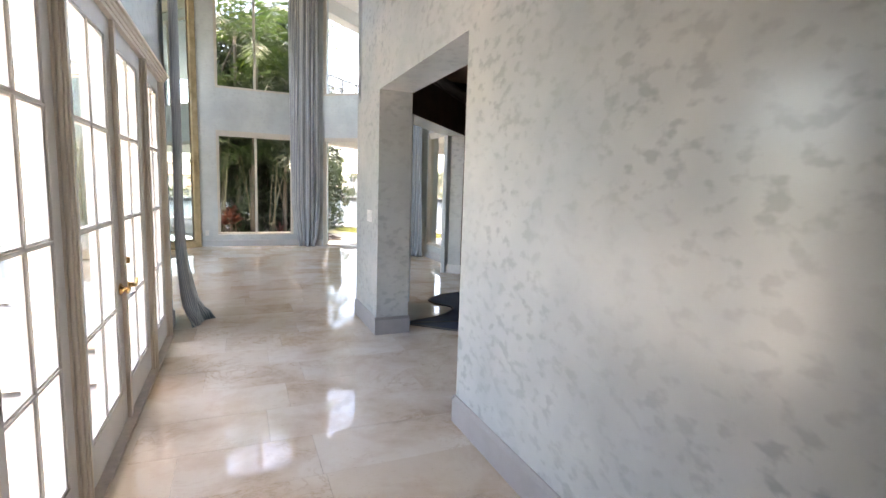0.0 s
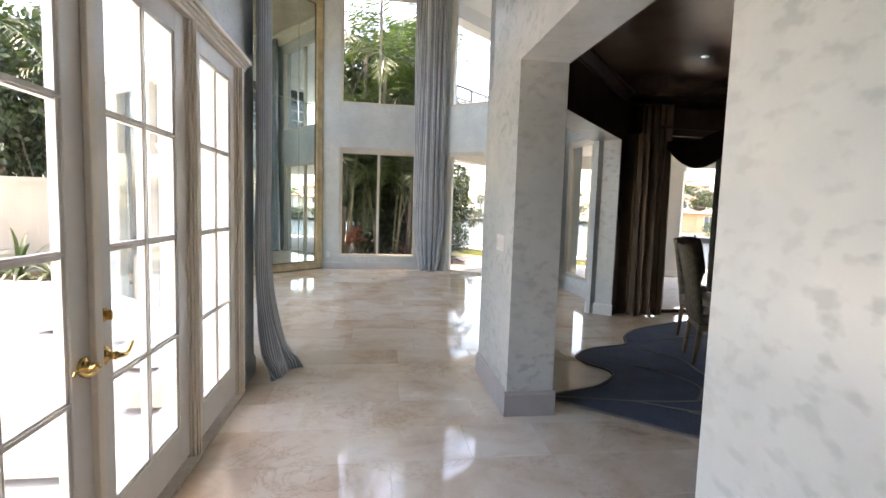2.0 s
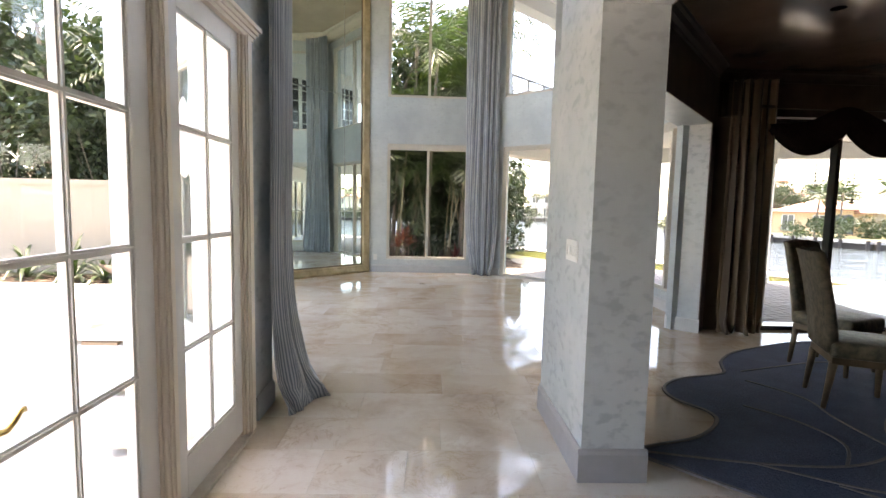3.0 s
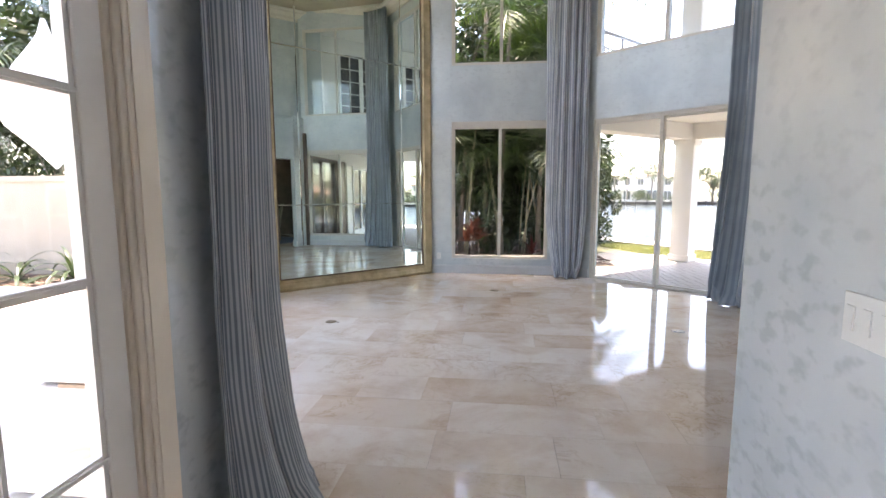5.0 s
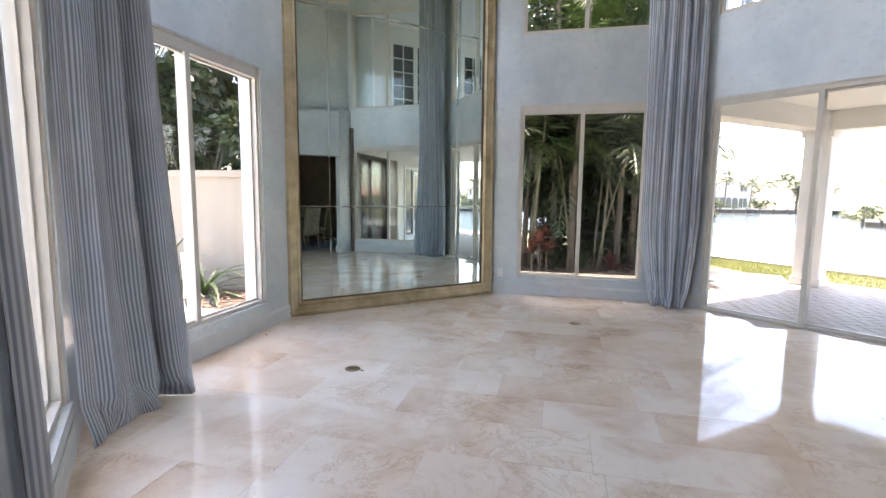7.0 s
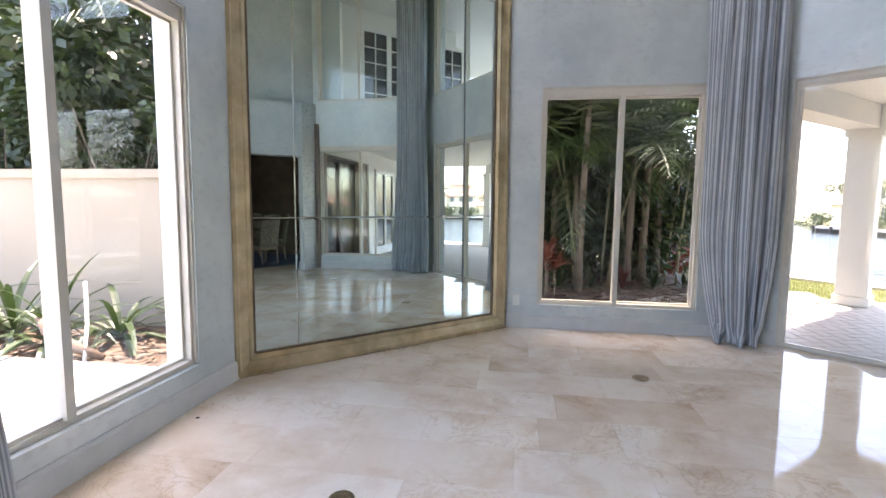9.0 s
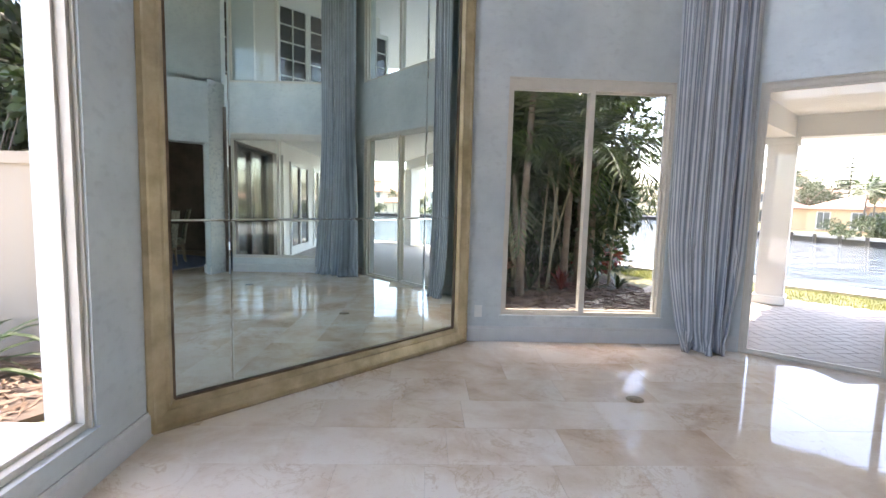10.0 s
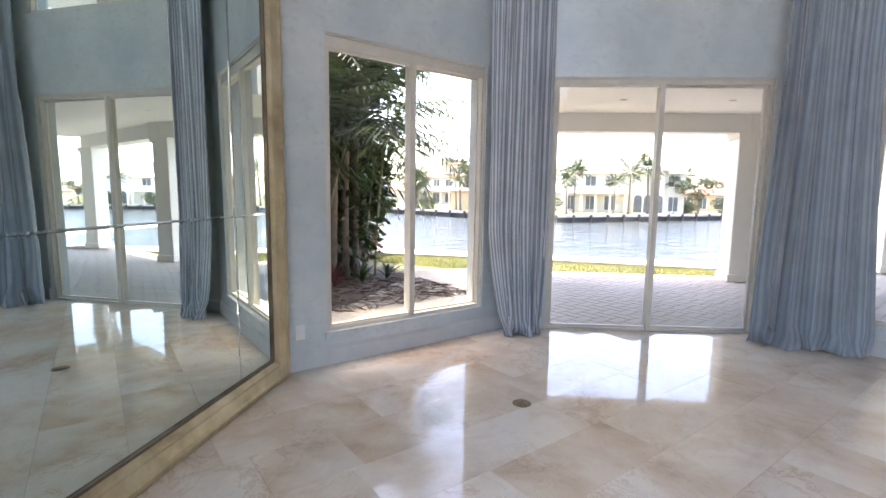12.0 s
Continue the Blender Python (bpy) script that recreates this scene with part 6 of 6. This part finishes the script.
spots_b = [(43, 52), (46, 60), (50.5, 55), (70, 44), (74, 47), (40, 68), (80, 43), (38, 76), (62, 58), (68, 56), (20, 121), (26, 122), (33, 121), (42, 122), (52, 122), (8, 122), (-2, 122), (-12, 123), (-24, 124), (56, 66), (78, 60), (88, 38), (96, 30), (106, 12), (114, -2), (122, -14), (138, -28), (102, 20), (116, -8)]
for i, (x, y) in enumerate(spots_b):
    m = Matrix.Translation((x, y, -1.3)) @ Matrix.Rotation(rr.uniform(0, 6.28), 4, "Z")
    if i == 0:
        bush.matrix_basis = m
        ob = bush
    else:
        ob = copy_thing(bush, m)
    s = rr.uniform(0.8, 1.3)
    ob.scale = (s, s, s)
spots_t = [(50, 70), (58, 76), (72, 66), (84, 56), (46, 80), (94, 52), (16, 134), (28, 136), (44, 136), (58, 132), (-8, 136), (-22, 138), (70, 110), (82, 84), (104, 60), (66, 40.5), (52, 92), (40, 100), (118, 26), (126, 8), (136, -6), (146, -20), (160, -36), (104, 44), (170, -50)]
for i, (x, y) in enumerate(spots_t):
    m = Matrix.Translation((x, y, -1.3)) @ Matrix.Rotation(rr.uniform(0, 6.28), 4, "Z")
    if i == 0:
        bigt.matrix_basis = m
        ob = bigt
    else:
        ob = copy_thing(bigt, m)
    s = rr.uniform(0.55, 0.9)
    ob.scale = (s, s, s)


tree(17.5, 4.2, GZ, 6.5, 3.2, 260, 9000, 0.2, "spreading green shade tree on the east lawn by the seawall", "palm_yellow", 0.2)


def conifer(x, y, h, seed):
    rnd = random.Random(seed)
    t = thing("pine_tree", Matrix.Translation((x, y, -1.3)), "tall dark conifer with tiered branches on the far shore", "tree", "trees")
    bm = bmesh.new()
    tube(bm, [(0, 0, 0), (0, 0, h)], [0.22, 0.04], 7)
    part("trunk", bm, M["bark"], t)
    bm = bmesh.new()
    z = h * 0.2
    while z < h:
        r = 0.24 * h * (1 - (z / h) ** 1.3) + 0.15
        for k in range(11):
            a = k * 0.571 + z * 3 + rnd.uniform(-.2, .2)
            d = Vector((math.cos(a), math.sin(a), 0.12))
            sd = Vector((-math.sin(a), math.cos(a), 0))
            for m_ in range(7):
                f = (m_ + 1) / 7
                p = Vector((0, 0, z)) + d * r * f
                w = 0.36 + 0.4 * (1 - f)
                bm.faces.new([bm.verts.new(q) for q in (p - d * 0.25 * r / 3, p + sd * w, p + d * 0.25, p - sd * w)])
        z += h * 0.055
    part("crown", bm, M["broad"], t)


conifer(54.0, 68, 10.2, 401)
conifer(56.3, 67.5, 9.4, 402)
conifer(58.6, 67, 8.8, 403)


for x, y in ((-2.22, 9.0), (-0.95, 8.35)):
    t = thing("floor_plug", Matrix.Translation((x, y, 0.0005)), "tiny black rubber plug in the cream travertine floor", "floor plug", "floor plugs")
    bm = bmesh.new()
    lathe(bm, [(0.013, 0.0), (0.012, 0.002), (0.004, 0.0028)], 10)
    part("cap", bm, M["c_black"], t)

# ---- floors, tile by tile ----
def inside(p, poly):
    x, y = p
    c = False
    j = len(poly) - 1
    for i in range(len(poly)):
        xi, yi = poly[i]
        xj, yj = poly[j]
        if (yi > y) != (yj > y) and x < (xj - xi) * (y - yi) / (yj - yi) + xi:
            c = not c
        j = i
    return c


FLOOR = [(XL - 0.13, -3.2), (XR + 0.02, -3.2), (XR + 0.02, DY0), (DX1, DY0), (DX1, DY1 + 0.1), (4.1, DY1 + 0.1), (4.15, 9.9), (1.97, 11.75), (-0.5, 11.75), (-2.4, 9.85), (-2.4, 7.2), (XL - 0.13, 5.0)]
bm = bmesh.new()
prism(bm, [(-0.5, -3.4), (DX1 + .2, -3.4), (DX1 + .2, DY1 + .2), (4.29, DY1 + .2), (4.29, 10.0), (2.05, 11.89), (-0.58, 11.89), (-2.6, 9.87), (-2.6, 7.13), (-0.5, 5.0)], -0.14, -0.0035)
tagged(part("floor", bm, M["grout"]), kind="structure")
floor_ob = tagged(new("floor_tiles"), kind="structure")
ROW = 0.41
cache = {}


def tile(x0, x1, y0, y1):
    if x1 - x0 < 0.02 or y1 - y0 < 0.02:
        return
    k = (round(x1 - x0, 4), round(y1 - y0, 4))
    if k not in cache:
        bm = bmesh.new()
        g, e = 0.0002, 0.0005
        w, h = k
        lo = [bm.verts.new(p) for p in ((g, g, -0.0045), (w - g, g, -0.0045), (w - g, h - g, -0.0045), (g, h - g, -0.0045))]
        mi = [bm.verts.new(p) for p in ((g, g, -0.001), (w - g, g, -0.001), (w - g, h - g, -0.001), (g, h - g, -0.001))]
        hi = [bm.verts.new(p) for p in ((e + g, e + g, 0), (w - e - g, e + g, 0), (w - e - g, h - e - g, 0), (e + g, h - e - g, 0))]
        bm.faces.new(hi)
        for i in range(4):
            j = (i + 1) % 4
            bm.faces.new((lo[i], lo[j], mi[j], mi[i]))
            bm.faces.new((mi[i], mi[j], hi[j], hi[i]))
        me = bpy.data.meshes.new("tile")
        bm.to_mesh(me)
        bm.free()
        me.materials.append(M["tile"])
        cache[k] = me
    ob = new("tile", cache[k])
    ob.parent = floor_ob
    ob.location = (x0, y0, 0)
    ob.rotation_euler = (trnd.uniform(-0.0008, 0.0008), trnd.uniform(-0.0008, 0.0008), 0)


trnd = random.Random(12)
row_y = -3.33
while row_y < 12.0:
    x = -2.80 + trnd.uniform(0.0, 0.3)
    while x < DX1:
        ln = trnd.choice((0.46, 0.68, 0.92, 0.92))
        pts = [(x + ln * a, row_y + ROW * b) for a in (0.03, 0.25, 0.5, 0.75, 0.97) for b in (0.03, 0.5, 0.97)]
        far_corner = (x + ln) * 0.653 + (row_y + ROW) * 0.757
        if any(inside(p, FLOOR) for p in pts) and (far_corner < 10.36 or x < 1.0):
            tile(x, x + ln, row_y, row_y + ROW)
        x += ln
    row_y += ROW

# terrace paving: herringbone of pavers
terrace_ob = tagged(new("pavement_terrace"), kind="structure")
bm = bmesh.new()
TP = [(2.12, 11.93), (4.30, 10.12), (4.31, 7.56), (12.4, 7.56), (12.4, 10.6), (C2[0] + .45, C2[1] + .15), (C1[0] + .35, C1[1] + .35), (C1[0] - .1, C1[1] + .35)]
prism(bm, TP, GZ - 0.1, TZ - 0.007)
tagged(part("pavement_terrace_bed", bm, M["paver_bed"]), kind="structure")
bm = bmesh.new()
bx, by = 0.29, 0.145
box(bm, 0.004, bx - 0.004, 0.004, by - 0.004, -0.03, 0.0)
for v in bm.verts:
    if v.co.z > -0.01:
        v.co.x += 0.003 * (1 if v.co.x < bx / 2 else -1)
        v.co.y += 0.003 * (1 if v.co.y < by / 2 else -1)
    else:
        v.co.z = -0.013
me = bpy.data.meshes.new("paver")
bm.to_mesh(me)
me.materials.append(M["paver"])
pavers = []
for i in range(-75, 75):
    for j in range(-75, 75):
        # herringbone cell: one along, one across
        ox, oy = (i * by + j * 2 * by, i * by - j * 2 * by + 0.0)
        pavers.append((ox, oy, 0))
        pavers.append((ox + by, oy + by, 90))
rm = Matrix.Rotation(radians(93), 3, "Z")
TPX = [(1.85, 11.75), (4.02, 9.86), (4.05, 7.3), (12.4, 7.3)] + TP[4:]
sel = []
for ox, oy, r in pavers:
    p = rm @ Vector((ox, oy, 0)) + Vector((6, 11, 0))
    q = rm @ Vector((ox + (bx / 2 if r == 0 else -by / 2), oy + (by / 2 if r == 0 else bx / 2), 0)) + Vector((6, 11, 0))
    if inside((q.x, q.y), TPX):
        sel.append((((q.x - 4.0) ** 2 + (q.y - 10.9) ** 2), p, r))
sel.sort(key=lambda s: s[0])
for _, p, r in sel[:1400]:
    ob = new("paver", me)
    ob.parent = terrace_ob
    ob.matrix_basis = Matrix.Translation((p.x, p.y, TZ)) @ Matrix.Rotation(radians(93 + r), 4, "Z")
bm = bmesh.new()
rest = bmesh.new()
for _, p, r in sel[1400:]:
    mt = Matrix.Translation((p.x, p.y, TZ)) @ Matrix.Rotation(radians(93 + r), 4, "Z")
    vs = [rest.verts.new(mt @ Vector(c)) for c in ((0.005, 0.005, 0), (bx - 0.005, 0.005, 0), (bx - 0.005, by - 0.005, 0), (0.005, by - 0.005, 0), (0.005, 0.005, -0.013), (bx - 0.005, 0.005, -0.013), (bx - 0.005, by - 0.005, -0.013), (0.005, by - 0.005, -0.013))]
    for f in ((0, 1, 2, 3), (4, 5, 1, 0), (5, 6, 2, 1), (6, 7, 3, 2), (7, 4, 0, 3)):
        rest.faces.new([vs[k] for k in f])
tagged(part("paving_far", rest, M["paver"]), kind="stuff", label="pale grey pavers laid in herringbone on the terrace", category="paving")
